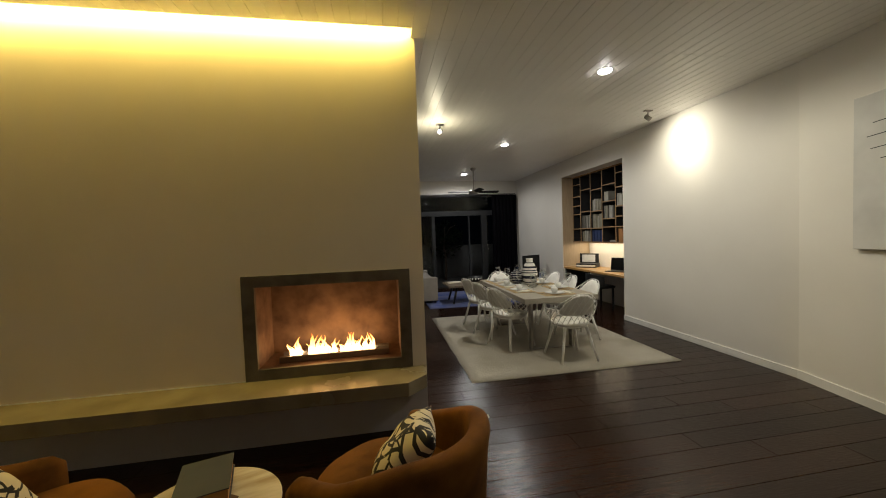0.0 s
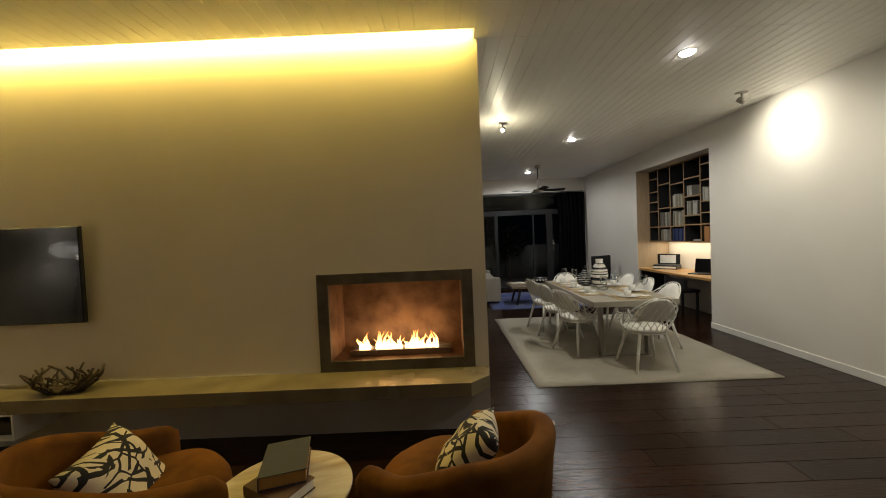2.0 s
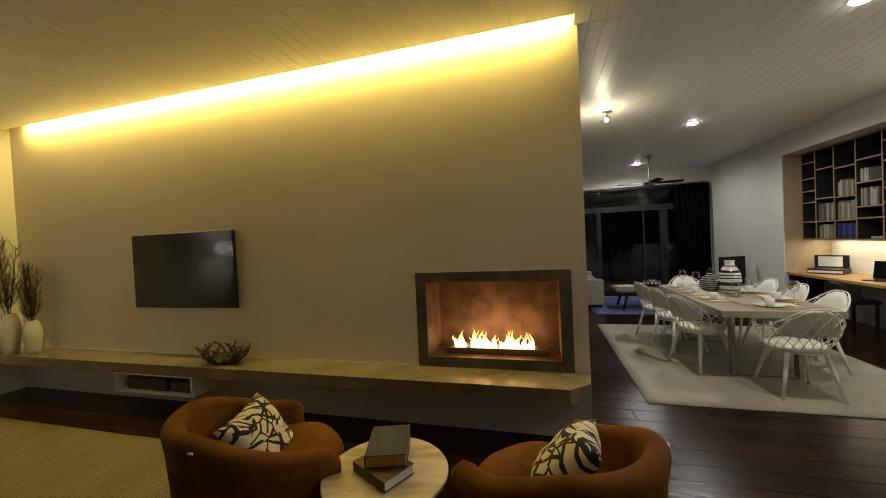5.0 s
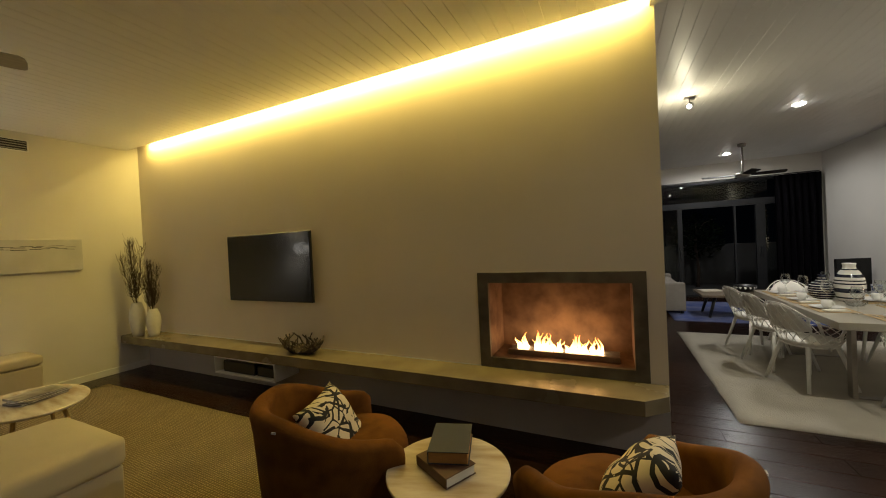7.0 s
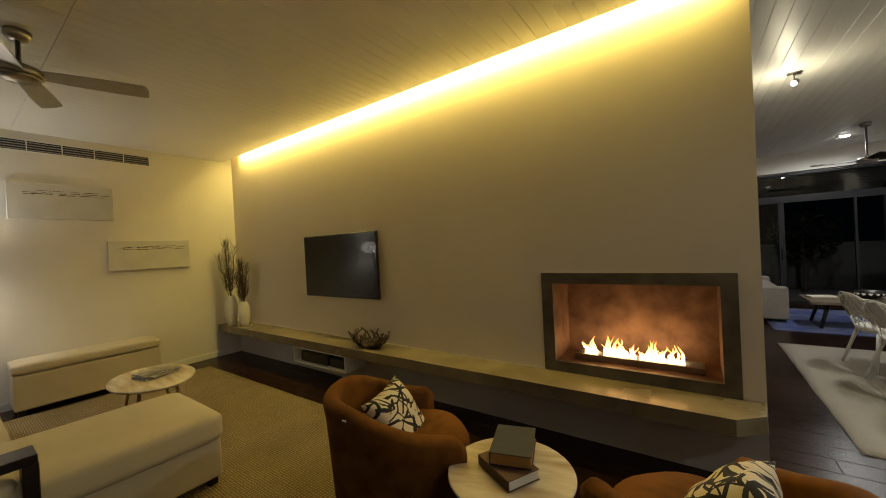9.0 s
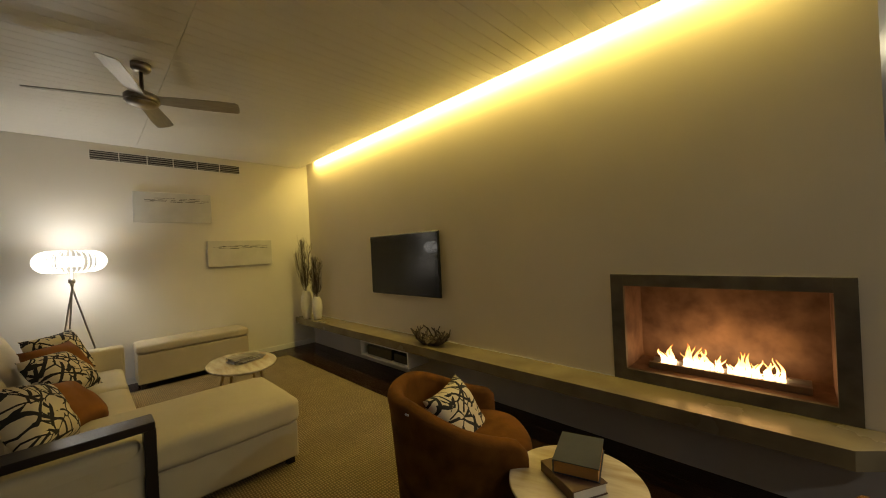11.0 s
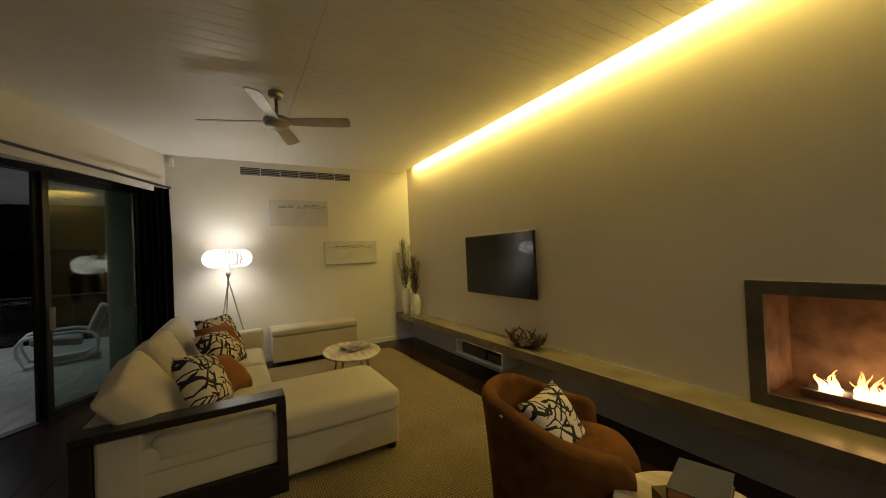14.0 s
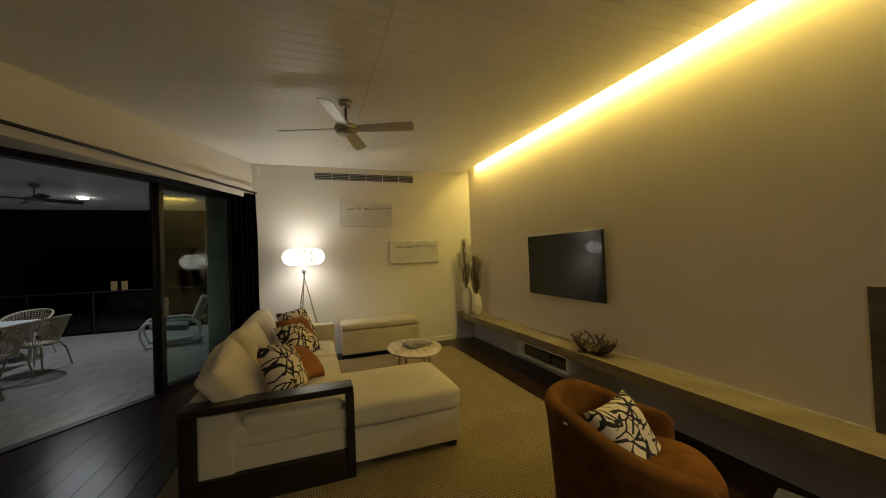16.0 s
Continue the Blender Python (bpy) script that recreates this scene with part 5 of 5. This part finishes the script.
part("screen", boxm(-0.004, 0.004, -0.18, 0.18, 0, 0.24, bevel=0.002), M_SCREEN, lt_, m=pose(0.125, 0, 0.014, 0, 12, 0))
dc = thing("desk_chair", pose(4.12, 6.32, 0, 0, 0, -90), "low black wooden desk chair tucked under the desk", "chair")
part("seat", cushion(0.46, 0.46, 0.06, 0.025, 0.008, 8), M_BLACK, dc, m=pose(0, 0, 0.42))
bm = bmesh.new()
pts_o = []
for i in range(17):
    a = math.pi * (1.05 + 0.9 * i / 16)
    pts_o.append((0.25 * math.cos(a), 0.23 * math.sin(a) + 0.02))
for lo_, hi_ in ((0.48, 0.72),):
    rows = []
    for off in (0.0, 0.022):
        for z in (lo_, hi_):
            rows.append([bm.verts.new((x * (1 - off * 3), y * (1 - off * 3), z - 0.06 * abs(i - 8) / 8 * (z > 0.6))) for i, (x, y) in enumerate(pts_o)])
    for a_, b_ in ((0, 1), (1, 3), (3, 2), (2, 0)):
        for i in range(16):
            bm.faces.new((rows[a_][i], rows[a_][i + 1], rows[b_][i + 1], rows[b_][i]))
    bm.faces.new([rows[k][0] for k in (0, 1, 3, 2)]), bm.faces.new([rows[k][16] for k in (0, 1, 3, 2)])
part("backrest", bm, M_BLACK, dc)
for x, y in ((0.19, 0.19), (-0.19, 0.19), (0.19, -0.17), (-0.19, -0.17)):
    part("leg", boxm(x - 0.016, x + 0.016, y - 0.016, y + 0.016, 0, 0.425, bevel=0.003), M_BLACK, dc)

# big canvas on the angled wall
kn = Vector((-1, 0.2, 0)).normalized()
kp = Vector((XR, KINK.y, 0)) + kdir * 1.13
ca = thing("canvas_painting", pose(kp.x, kp.y, 1.93, 0, 0, math.degrees(math.atan2(kdir.y, kdir.x)) ), "large pale canvas with a few dark strokes", "painting", "canvases")
part("canvas_body", boxm(-0.62, 0.62, -0.045, -0.001, -0.62, 0.62, bevel=0.004), M_CANVAS, ca)
for i, (x, z, ln) in enumerate(((-0.45, 0.42, 0.3), (-0.50, 0.32, 0.4), (-0.48, 0.22, 0.24), (-0.42, 0.13, 0.34))):
    part("brush_stroke", boxm(x, x + ln, -0.0475, -0.0455, z - 0.003, z + 0.003, m=pose(0, 0, 0, 0, -4, 0)), M_INK, ca)

# ---- lamps in the ceiling ----
M_LIT = glow("lit_lens", (1.0, 0.95, 0.88), 40.0)
# the first fitting is out of view, assumed from the row
for i, (x, y) in enumerate(DOWN):
    d = thing("down_light", pose(x, y, CEIL), "round recessed ceiling light, switched on", "ceiling light", "down lights")
    part("trim_ring", lathe(bmesh.new(), [(0.075, -0.001), (0.075, -0.006), (0.062, -0.004), (0.062, -0.001)], 28), M_TRIM, d)
    o = part("lens", lathe(bmesh.new(), [(0.0615, -0.0012), (0.060, -0.010), (0.045, -0.020), (0.01, -0.025)], 24), M_LIT, d, "bright lit lens")
    o.visible_shadow = False


def wall_spot(x, y, aim, label):
    s = thing("spot_fitting", pose(x, y, CEIL), label, "spot light", "spot lights")
    part("mount_plate", boxm(-0.055, 0.055, -0.03, 0.03, -0.012, -0.001, bevel=0.002), M_STEEL, s)
    bm = bmesh.new()
    tube(bm, [(0, 0, -0.012), (0, 0, -0.07)], 0.006, 8)
    part("stem", bm, M_STEEL, s)
    m = look(Vector((0, 0, -0.10)), Vector(aim) - Vector((x, y, CEIL)))
    part("spot_head", lathe(bmesh.new(), [(0.012, 0.05), (0.028, 0.045), (0.030, -0.035), (0.026, -0.035), (0.024, -0.02)], 20), M_STEEL, s, m=m)
    o = part("lens", lathe(bmesh.new(), [(0.0235, -0.022), (0.02, -0.026), (0.004, -0.027)], 16), M_LIT, s, "lit lens", m=m)
    o.visible_shadow = False


wall_spot(3.54, 4.24, (4.04, 4.11, 2.62), "small steel ceiling spot aimed at the wall")
wall_spot(0.87, 4.97, (0.42, 4.0, 2.4), "small steel ceiling spot, switched on")

# ---- far sitting area ----
M_DULLBLADE = mat("dull_dark_blade", (0.035, 0.033, 0.031), 0.75, second=(0.028, 0.026, 0.025), scale=8, spec=0.1)
M_GREYFAB = mat("grey_fabric", (0.30, 0.27, 0.24), 0.9, scale=6, bump=0.2, bump_scale=300)
M_CHINA_FAB = mat("white_cotton", (0.66, 0.64, 0.60), 0.9, scale=6, bump=0.2, bump_scale=300)
M_BLUERUG = mat("blue_rug", (0.045, 0.075, 0.26), 0.95, second=(0.16, 0.18, 0.30), scale=2.2, bump=0.5, bump_scale=90)
M_GREYWOOD = mat("weathered_wood", (0.20, 0.15, 0.10), 0.5, second=(0.13, 0.10, 0.07), scale=5, stretch=(8, 1, 8))
rug("far_rug", 0.95, 3.40, 7.42, 9.50, M_BLUERUG, "deep blue patterned rug in the far sitting area")
fs = thing("far_sofa", pose(0.72, 8.95, 0.002), "low grey fabric sofa beside the blue rug", "sofa")
part("base", boxm(-0.45, 0.50, -0.97, 0.97, 0.06, 0.40, bevel=0.02, seg=2), M_GREYFAB, fs)
part("arm", boxm(-0.45, 0.50, -0.985, -0.80, 0.06, 0.60, bevel=0.03, seg=3), M_GREYFAB, fs)
part("arm", boxm(-0.45, 0.50, 0.80, 0.985, 0.06, 0.60, bevel=0.03, seg=3), M_GREYFAB, fs)
part("back", boxm(-0.50, -0.28, -0.98, 0.98, 0.06, 0.78, bevel=0.03, seg=3), M_GREYFAB, fs)
part("seat_cushion", cushion(0.74, 1.56, 0.16, 0.05, 0.015), M_GREYFAB, fs, m=pose(0.1, 0, 0.39))
for x, y in ((-0.4, -0.9), (-0.4, 0.9), (0.44, -0.9), (0.44, 0.9)):
    part("foot", boxm(x - 0.025, x + 0.025, y - 0.025, y + 0.025, 0, 0.06), M_BLACK, fs)
pillow(pose(0.70, 8.45, 0.74, -20, 0, 150), M_CHINA_FAB, "white scatter cushion on the grey sofa", "cushions on the far sofa", 0.42, 12)
ft = thing("low_table", pose(2.02, 8.0, 0.017), "low weathered wooden table on black legs", "coffee table")
part("tabletop", boxm(-0.62, 0.62, -0.40, 0.40, 0.37, 0.415, bevel=0.005), M_GREYWOOD, ft)
for x, y in ((-0.5, -0.3), (0.5, -0.3), (-0.5, 0.3), (0.5, 0.3)):
    bm = bmesh.new()
    tube(bm, [(x * 0.8, y * 0.8, 0.37), (x, y, 0)], 0.03, 8, 0.022)
    part("leg", bm, M_BLACK, ft)
bw = thing("patterned_bowl", pose(2.14, 8.12, 0.4335), "black and white patterned bowl on the low table", "bowl")
part("bowl_body", lathe(bmesh.new(), [(0.07, 0.0), (0.10, 0.015), (0.15, 0.07), (0.165, 0.115), (0.155, 0.115), (0.13, 0.06), (0.02, 0.02)], 32), M_BLACK, bw, smooth=True)
for i in range(14):
    a = 2 * math.pi * i / 14
    part("diamond", boxm(-0.018, 0.018, -0.002, 0.002, -0.018, 0.018), M_CHINA, bw, m=pose(0.158 * math.cos(a), 0.158 * math.sin(a), 0.082, 0, 0, math.degrees(a) + 90) @ pose(0, 0, 0, -16, 45, 0))
solid("tray_book", boxm(-0.16, 0.16, -0.11, 0.11, 0, 0.02, bevel=0.003, m=pose(1.62, 8.15, 0.4335, 0, 0, 12)), M_NAPKIN, "pale book lying on the low table", "book")
ts = thing("far_television", pose(3.62, 8.3, 0, 0, 0, 20), "black flat screen on a low black stand", "television")
part("stand", boxm(-0.40, 0.32, -0.18, 0.18, 0.0, 0.40, bevel=0.006), M_BLACK, ts)
part("screen_foot", boxm(-0.12, 0.12, -0.08, 0.08, 0.40, 0.42), M_BLACK, ts)
part("screen", boxm(-0.27, 0.27, -0.02, 0.02, 0.42, 0.98, bevel=0.005), M_SCREEN, ts)
curtain("curtain", (3.22, YFAR - 0.12, 0), (3.98, YFAR - 0.12, 0), 0.02, 2.68, 7, "black floor-length curtain beside the far doors")
r2 = thing("curtain_rod", pose(0, YFAR - 0.12, 2.70), "thin black curtain rod over the far doors", "curtain rod")
bm = bmesh.new()
tube(bm, [(-2.6, 0, 0), (3.95, 0, 0)], 0.011, 8)
part("pole", bm, M_BLACKMET, r2)
for x in (-1.2, 0.3, 1.6, 2.9):
    part("bracket", boxm(x - 0.008, x + 0.008, 0, 0.118, -0.01, 0.01), M_BLACKMET, r2)
ceiling_fan(pose(2.19, 8.2, CEIL), 0.56, 0.62, 2, "steel ceiling fan with dark blades on a long rod", wood=M_DULLBLADE)

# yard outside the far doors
# night put into the colour: a pale wall and yard set near black
M_RENDER = mat("night_dark_render", (0.05, 0.05, 0.052), 0.85, scale=1.5)
struct("yard", boxm(-8, 9, YFAR + 0.22, 16, -0.3, -0.03), M_RENDER, "paved yard outside the far doors at night", "yard")
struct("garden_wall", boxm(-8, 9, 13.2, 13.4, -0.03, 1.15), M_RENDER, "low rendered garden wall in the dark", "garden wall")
tr = thing("garden_tree", pose(2.20, 12.4, -0.03), "dark leafy tree in the yard at night", "tree")
bm = bmesh.new()
tube(bm, [(0, 0, 0), (0.03, 0, 0.5), (-0.02, 0.02, 1.1), (0.02, 0, 1.9)], 0.05, 8, 0.02)
for a in range(7):
    an = a * 0.9
    tube(bm, [(0, 0, 0.8 + 0.12 * a), (0.25 * math.cos(an), 0.25 * math.sin(an), 1.1 + 0.12 * a), (0.5 * math.cos(an), 0.5 * math.sin(an), 1.3 + 0.1 * a)], 0.018, 6, 0.006)
part("trunk", bm, M_TWIG, tr)
M_LEAF = mat("dark_leaf", (0.006, 0.010, 0.005), 0.8, scale=9, spec=0.05)
rnd = random.Random(4)
bm = bmesh.new()
for i in range(900):
    d = Vector((rnd.gauss(0, 1), rnd.gauss(0, 1), rnd.gauss(0, 0.8)))
    d = d.normalized() * rnd.random() ** 0.4 * 0.70
    c = Vector((0, 0, 1.45)) + d
    s = rnd.uniform(0.04, 0.09)
    ax = Vector((rnd.uniform(-1, 1), rnd.uniform(-1, 1), rnd.uniform(-1, 1))).normalized()
    b = ax.orthogonal().normalized()
    v = [bm.verts.new(c + ax * s), bm.verts.new(c + b * s * 0.4), bm.verts.new(c - ax * s), bm.verts.new(c - b * s * 0.4)]
    bm.faces.new(v)
part("crown", bm, M_LEAF, tr)["kind"] = "stuff"

# ---- deck ----
M_RATTAN = mat("pale_rattan", (0.50, 0.44, 0.33), 0.6, second=(0.40, 0.35, 0.26), scale=40)
M_DECKTOP = mat("white_slats", (0.70, 0.72, 0.73), 0.45, scale=8)
DZ = -0.012
dt = thing("deck_table", pose(-7.45, -5.00, DZ), "pale slatted outdoor table on the deck", "outdoor table")
for i in range(9):
    part("slat", boxm(-0.9, 0.9, -0.5 + i * 0.113, -0.5 + i * 0.113 + 0.10, 0.70, 0.73, bevel=0.003), M_DECKTOP, dt)
for x, y in ((-0.8, -0.42), (0.8, -0.42), (-0.8, 0.42), (0.8, 0.42)):
    part("leg", boxm(x - 0.03, x + 0.03, y - 0.03, y + 0.03, 0, 0.70, bevel=0.003), M_DECKTOP, dt)


def rattan_chair(m, label):
    c = thing("rattan_chair", m, label, "outdoor chair", "rattan chairs on the deck")

    def surf(a, v):
        k = min(1, abs(a) / 2.1)
        zt = 0.84 - 0.20 * k * k
        r = 0.22 + 0.08 * v
        return Vector((r * math.sin(a) * 1.08, -r * math.cos(a) - 0.09 * v * max(0, math.cos(a)), 0.42 + (zt - 0.42) * v))
    bm = bmesh.new()
    for i in range(35):
        a = -2.1 + 4.2 * i / 34
        tube(bm, [surf(a, v / 4) for v in range(5)], 0.004, 4)
    for j in range(1, 12):
        tube(bm, [surf(-2.1 + 4.2 * i / 20, j / 12) for i in range(21)], 0.004, 4)
    part("woven_shell", bm, M_RATTAN, c, "open woven rattan shell")
    bm = bmesh.new()
    tube(bm, [surf(-2.1, v / 4) for v in range(4)] + [surf(-2.1 + 4.2 * i / 26, 1) for i in range(27)] + [surf(2.1, 1 - v / 4) for v in range(1, 5)], 0.016, 8)
    part("rim", bm, M_RATTAN, c)
    part("seat", lathe(bmesh.new(), [(0.22, 0.395), (0.245, 0.41), (0.24, 0.43), (0.03, 0.435)], 28), M_RATTAN, c, smooth=True)
    for x, y in ((1, 1), (-1, 1), (1, -1), (-1, -1)):
        bm = bmesh.new()
        tube(bm, [(x * 0.17, y * 0.17, 0.41), (x * 0.22, y * 0.22, 0.30), (x * 0.27, y * 0.27, 0)], 0.016, 8, 0.012)
        part("leg", bm, M_RATTAN, c)
    return c


rc = rattan_chair(pose(-7.57, -4.12, DZ, 0, 0, 170), "pale woven rattan chair at the deck table")
for x, y, a in ((-6.80, -4.17, 174), (-8.72, -4.90, -86), (-7.8, -5.85, 6)):
    copy_thing(rc, pose(x, y, DZ, 0, 0, a))
lc = thing("lounge_chair", pose(-8.75, -2.70, DZ, 0, 0, 195), "white bentwood outdoor lounge chair with cushions", "lounge chair")
for x in (-0.33, 0.33):
    bm = bmesh.new()
    tube(bm, [(x, 0.40, 0.024), (x, 0.0, 0.026), (x, -0.30, 0.034), (x, -0.44, 0.12), (x, -0.46, 0.32), (x, -0.38, 0.46), (x, -0.20, 0.51), (x, 0.25, 0.51), (x, 0.40, 0.48), (x, 0.49, 0.38), (x, 0.48, 0.22)], 0.026, 8, closed=True)
    part("side_loop", bm, M_DECKTOP, lc, "bent white side rail")
bm = bmesh.new()
tube(bm, [(-0.33, -0.42, 0.02), (0.33, -0.42, 0.02)], 0.018, 8)
tube(bm, [(-0.33, 0.28, 0.30), (0.33, 0.28, 0.30)], 0.018, 8)
part("crossbar", bm, M_DECKTOP, lc)
part("seat_cushion", cushion(0.60, 0.62, 0.13, 0.05, 0.01), M_GREYFAB, lc, m=pose(0, 0.05, 0.30, 8))
part("back_cushion", cushion(0.60, 0.14, 0.55, 0.05, 0.01), M_GREYFAB, lc, m=pose(0, -0.36, 0.40, 22))
ceiling_fan(pose(-7.78, -4.25, 2.99), 0.25, 0.6, 40, "grey ceiling fan under the deck roof", metal=M_STEEL, wood=M_ALU)
d = thing("deck_light", pose(-9.10, -4.24, 2.99), "round lit ceiling light over the deck", "ceiling light")
part("trim_ring", lathe(bmesh.new(), [(0.10, -0.001), (0.10, -0.006), (0.086, -0.004), (0.086, -0.001)], 28), M_TRIM, d)
part("lens", lathe(bmesh.new(), [(0.0855, -0.0012), (0.084, -0.012), (0.06, -0.030), (0.01, -0.036)], 24), M_LIT, d, "bright lit lens").visible_shadow = False
bal = thing("balustrade", pose(-11.08, 0, -0.028), "glass deck balustrade with dark rail", "balustrade")
part("rail", boxm(-0.03, 0.03, -13.5, -1.0, 1.0, 1.04, bevel=0.005), M_BLACKMET, bal)
for i in range(11):
    y = -13.4 + i * 1.2
    part("post", boxm(-0.02, 0.02, y - 0.02, y + 0.02, 0, 1.0), M_BLACKMET, bal)
    if i < 10:
        part("pane", boxm(-0.005, 0.005, y + 0.05, y + 1.15, 0.06, 0.97), M_GLASS, bal).visible_shadow = False
# weatherboard wall beside the deck
M_BOARD = mat("grey_green_weatherboard", (0.42, 0.48, 0.46), 0.6, scale=3, bump=0.05, bump_scale=40)
wb = thing("wall_weatherboard", pose(0, 0, 0), "grey-green weatherboard wall beside the deck", "wall", kind="structure")
for i in range(20):
    z = -0.02 + i * 0.15
    part("weatherboard", boxm(-10.9, -6.42, -1.52, -1.50, 0, 0.152, m=pose(0, 0, z) @ Matrix.Translation((0, -1.5, 0)) @ pose(0, 0, 0, 5) @ Matrix.Translation((0, 1.5, 0))), M_BOARD, wb)
    part("weatherboard", boxm(0, 0.018, -1.52, -1.19, 0, 0.152, m=pose(-6.418, 0, z, 0, -5, 0)), M_BOARD, wb)
part("wall_core", boxm(-10.9, -6.42, -1.48, -1.2, -0.02, 2.98), M_BOARD, wb)
# a house across the valley with two lit windows
hs = thing("far_house", pose(-33.0, -12.7, -2.85), "dark distant house with two lit windows", "house")
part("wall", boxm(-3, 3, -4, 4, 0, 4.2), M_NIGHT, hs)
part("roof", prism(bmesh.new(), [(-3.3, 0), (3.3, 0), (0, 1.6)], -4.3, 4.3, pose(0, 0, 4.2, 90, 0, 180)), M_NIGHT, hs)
M_WINLIT = glow("lit_window", (1.0, 0.70, 0.32), 0.08)
for y in (0.25, 0.82):
    part("window", boxm(3.002, 3.03, y - 0.17, y + 0.17, 2.95, 3.55), M_WINLIT, hs, "warm lit window")

# ---- pieces of the floor and deck ----
random.seed(5)
PW = 0.185
pieces, rest = [], bmesh.new()
plank_mesh = {}
y = -4.0
row = 0
while y < YFAR + 0.2:
    x = -6.4 - random.random() * 1.8
    while x < 5.0:
        ln = random.choice((1.2, 1.6, 2.0, 2.2))
        x0, x1 = max(x, XEND - 0.15), min(x + ln, 4.9)
        x += ln
        if x1 - x0 < 0.05:
            continue
        p = A2 - N2 * 0.062
        inside = (Vector(((x0 + x1) / 2, y + PW / 2, 0)) - p).dot(N2) < 1.2
        if not inside:
            continue
        far = max((Vector((px, py, 0)) - p).dot(N2) for px in (x0, x1) for py in (y, y + PW))
        if far > 0.0:
            b = boxm(x0 + 0.0015, x1 - 0.0015, y + 0.0015, y + PW - 0.0015, -0.0118, 0.0)
            bmesh.ops.bisect_plane(b, geom=b.verts[:] + b.edges[:] + b.faces[:], plane_co=p, plane_no=N2, clear_outer=True)
            if b.faces:
                merged(rest, b)
            continue
        near = (0.2 < x1 and x0 < 4.2 and 0.9 < y < 6.2) or (-6.2 < x0 < 0.3 and 2.0 < y < 2.9) or (-4.9 < x0 < -2.2 and -2.4 < y < -0.5)
        if near and len(pieces) < 295:
            L = round(x1 - x0, 3)
            if L not in plank_mesh:
                b = bmesh.new()
                g, c, w = 0.0008, 0.0024, PW
                top = [(g + c, g + c), (L - g - c, g + c), (L - g - c, w - g - c), (g + c, w - g - c)]
                mid = [(g, g), (L - g, g), (L - g, w - g), (g, w - g)]
                t = [b.verts.new((px, py, 0.0)) for px, py in top]
                m_ = [b.verts.new((px, py, -0.003)) for px, py in mid]
                lo = [b.verts.new((px, py, -0.0118)) for px, py in mid]
                b.faces.new(t)
                for i in range(4):
                    b.faces.new((t[i], m_[i], m_[(i + 1) % 4], t[(i + 1) % 4]))
                    b.faces.new((m_[i], lo[i], lo[(i + 1) % 4], m_[(i + 1) % 4]))
                plank_mesh[L] = mesh_of("plank", b, M_PLANK)
            o = new("plank", plank_mesh[L])
            o.parent = floor
            o.location = (x0, y, 0)
            pieces.append(o)
        else:
            g = 0.0008
            q = [rest.verts.new(v) for v in ((x0 + g, y + g, 0), (x1 - g, y + g, 0), (x1 - g, y + PW - g, 0), (x0 + g, y + PW - g, 0),
                                             (x0 + g, y + g, -0.0118), (x1 - g, y + g, -0.0118), (x1 - g, y + PW - g, -0.0118), (x0 + g, y + PW - g, -0.0118))]
            rest.faces.new(q[:4])
            for i in range(4):
                rest.faces.new((q[i], q[i + 4], q[(i + 1) % 4 + 4], q[(i + 1) % 4]))
    y += PW
    row += 1
o = part("planks", rest, M_PLANK_REST, floor)
o["kind"] = "stuff"

tile_mesh = None
for ix in range(-12, -1):
    for iy in range(-12, 0):
        x0, y0 = ix * 0.9 - 0.2, iy * 0.9 - 0.3
        c = Vector((x0 + 0.45, y0 + 0.45, 0))
        dist = (c - (A2 + N2 * 0.065)).dot(N2)
        if x0 < -11.2 or dist < -0.6 or y0 + 0.9 > -1.0:
            continue
        if dist < 0.66:
            b = boxm(x0 + 0.0015, x0 + 0.8985, y0 + 0.0015, y0 + 0.8985, -0.0275, -0.012, bevel=0.002)
            bmesh.ops.bisect_plane(b, geom=b.verts[:] + b.edges[:] + b.faces[:], plane_co=A2 + N2 * 0.065, plane_no=-N2, clear_outer=True)
            if b.faces:
                part("tile", b, M_TILE, deck)
            continue
        if tile_mesh is None:
            b = boxm(0.0015, 0.8985, 0.0015, 0.8985, -0.0275, -0.012, bevel=0.001)
            tile_mesh = mesh_of("deck_tile", b, M_TILE)
        o = new("tile", tile_mesh)
        o.parent = deck
        o.location = (x0, y0, 0)
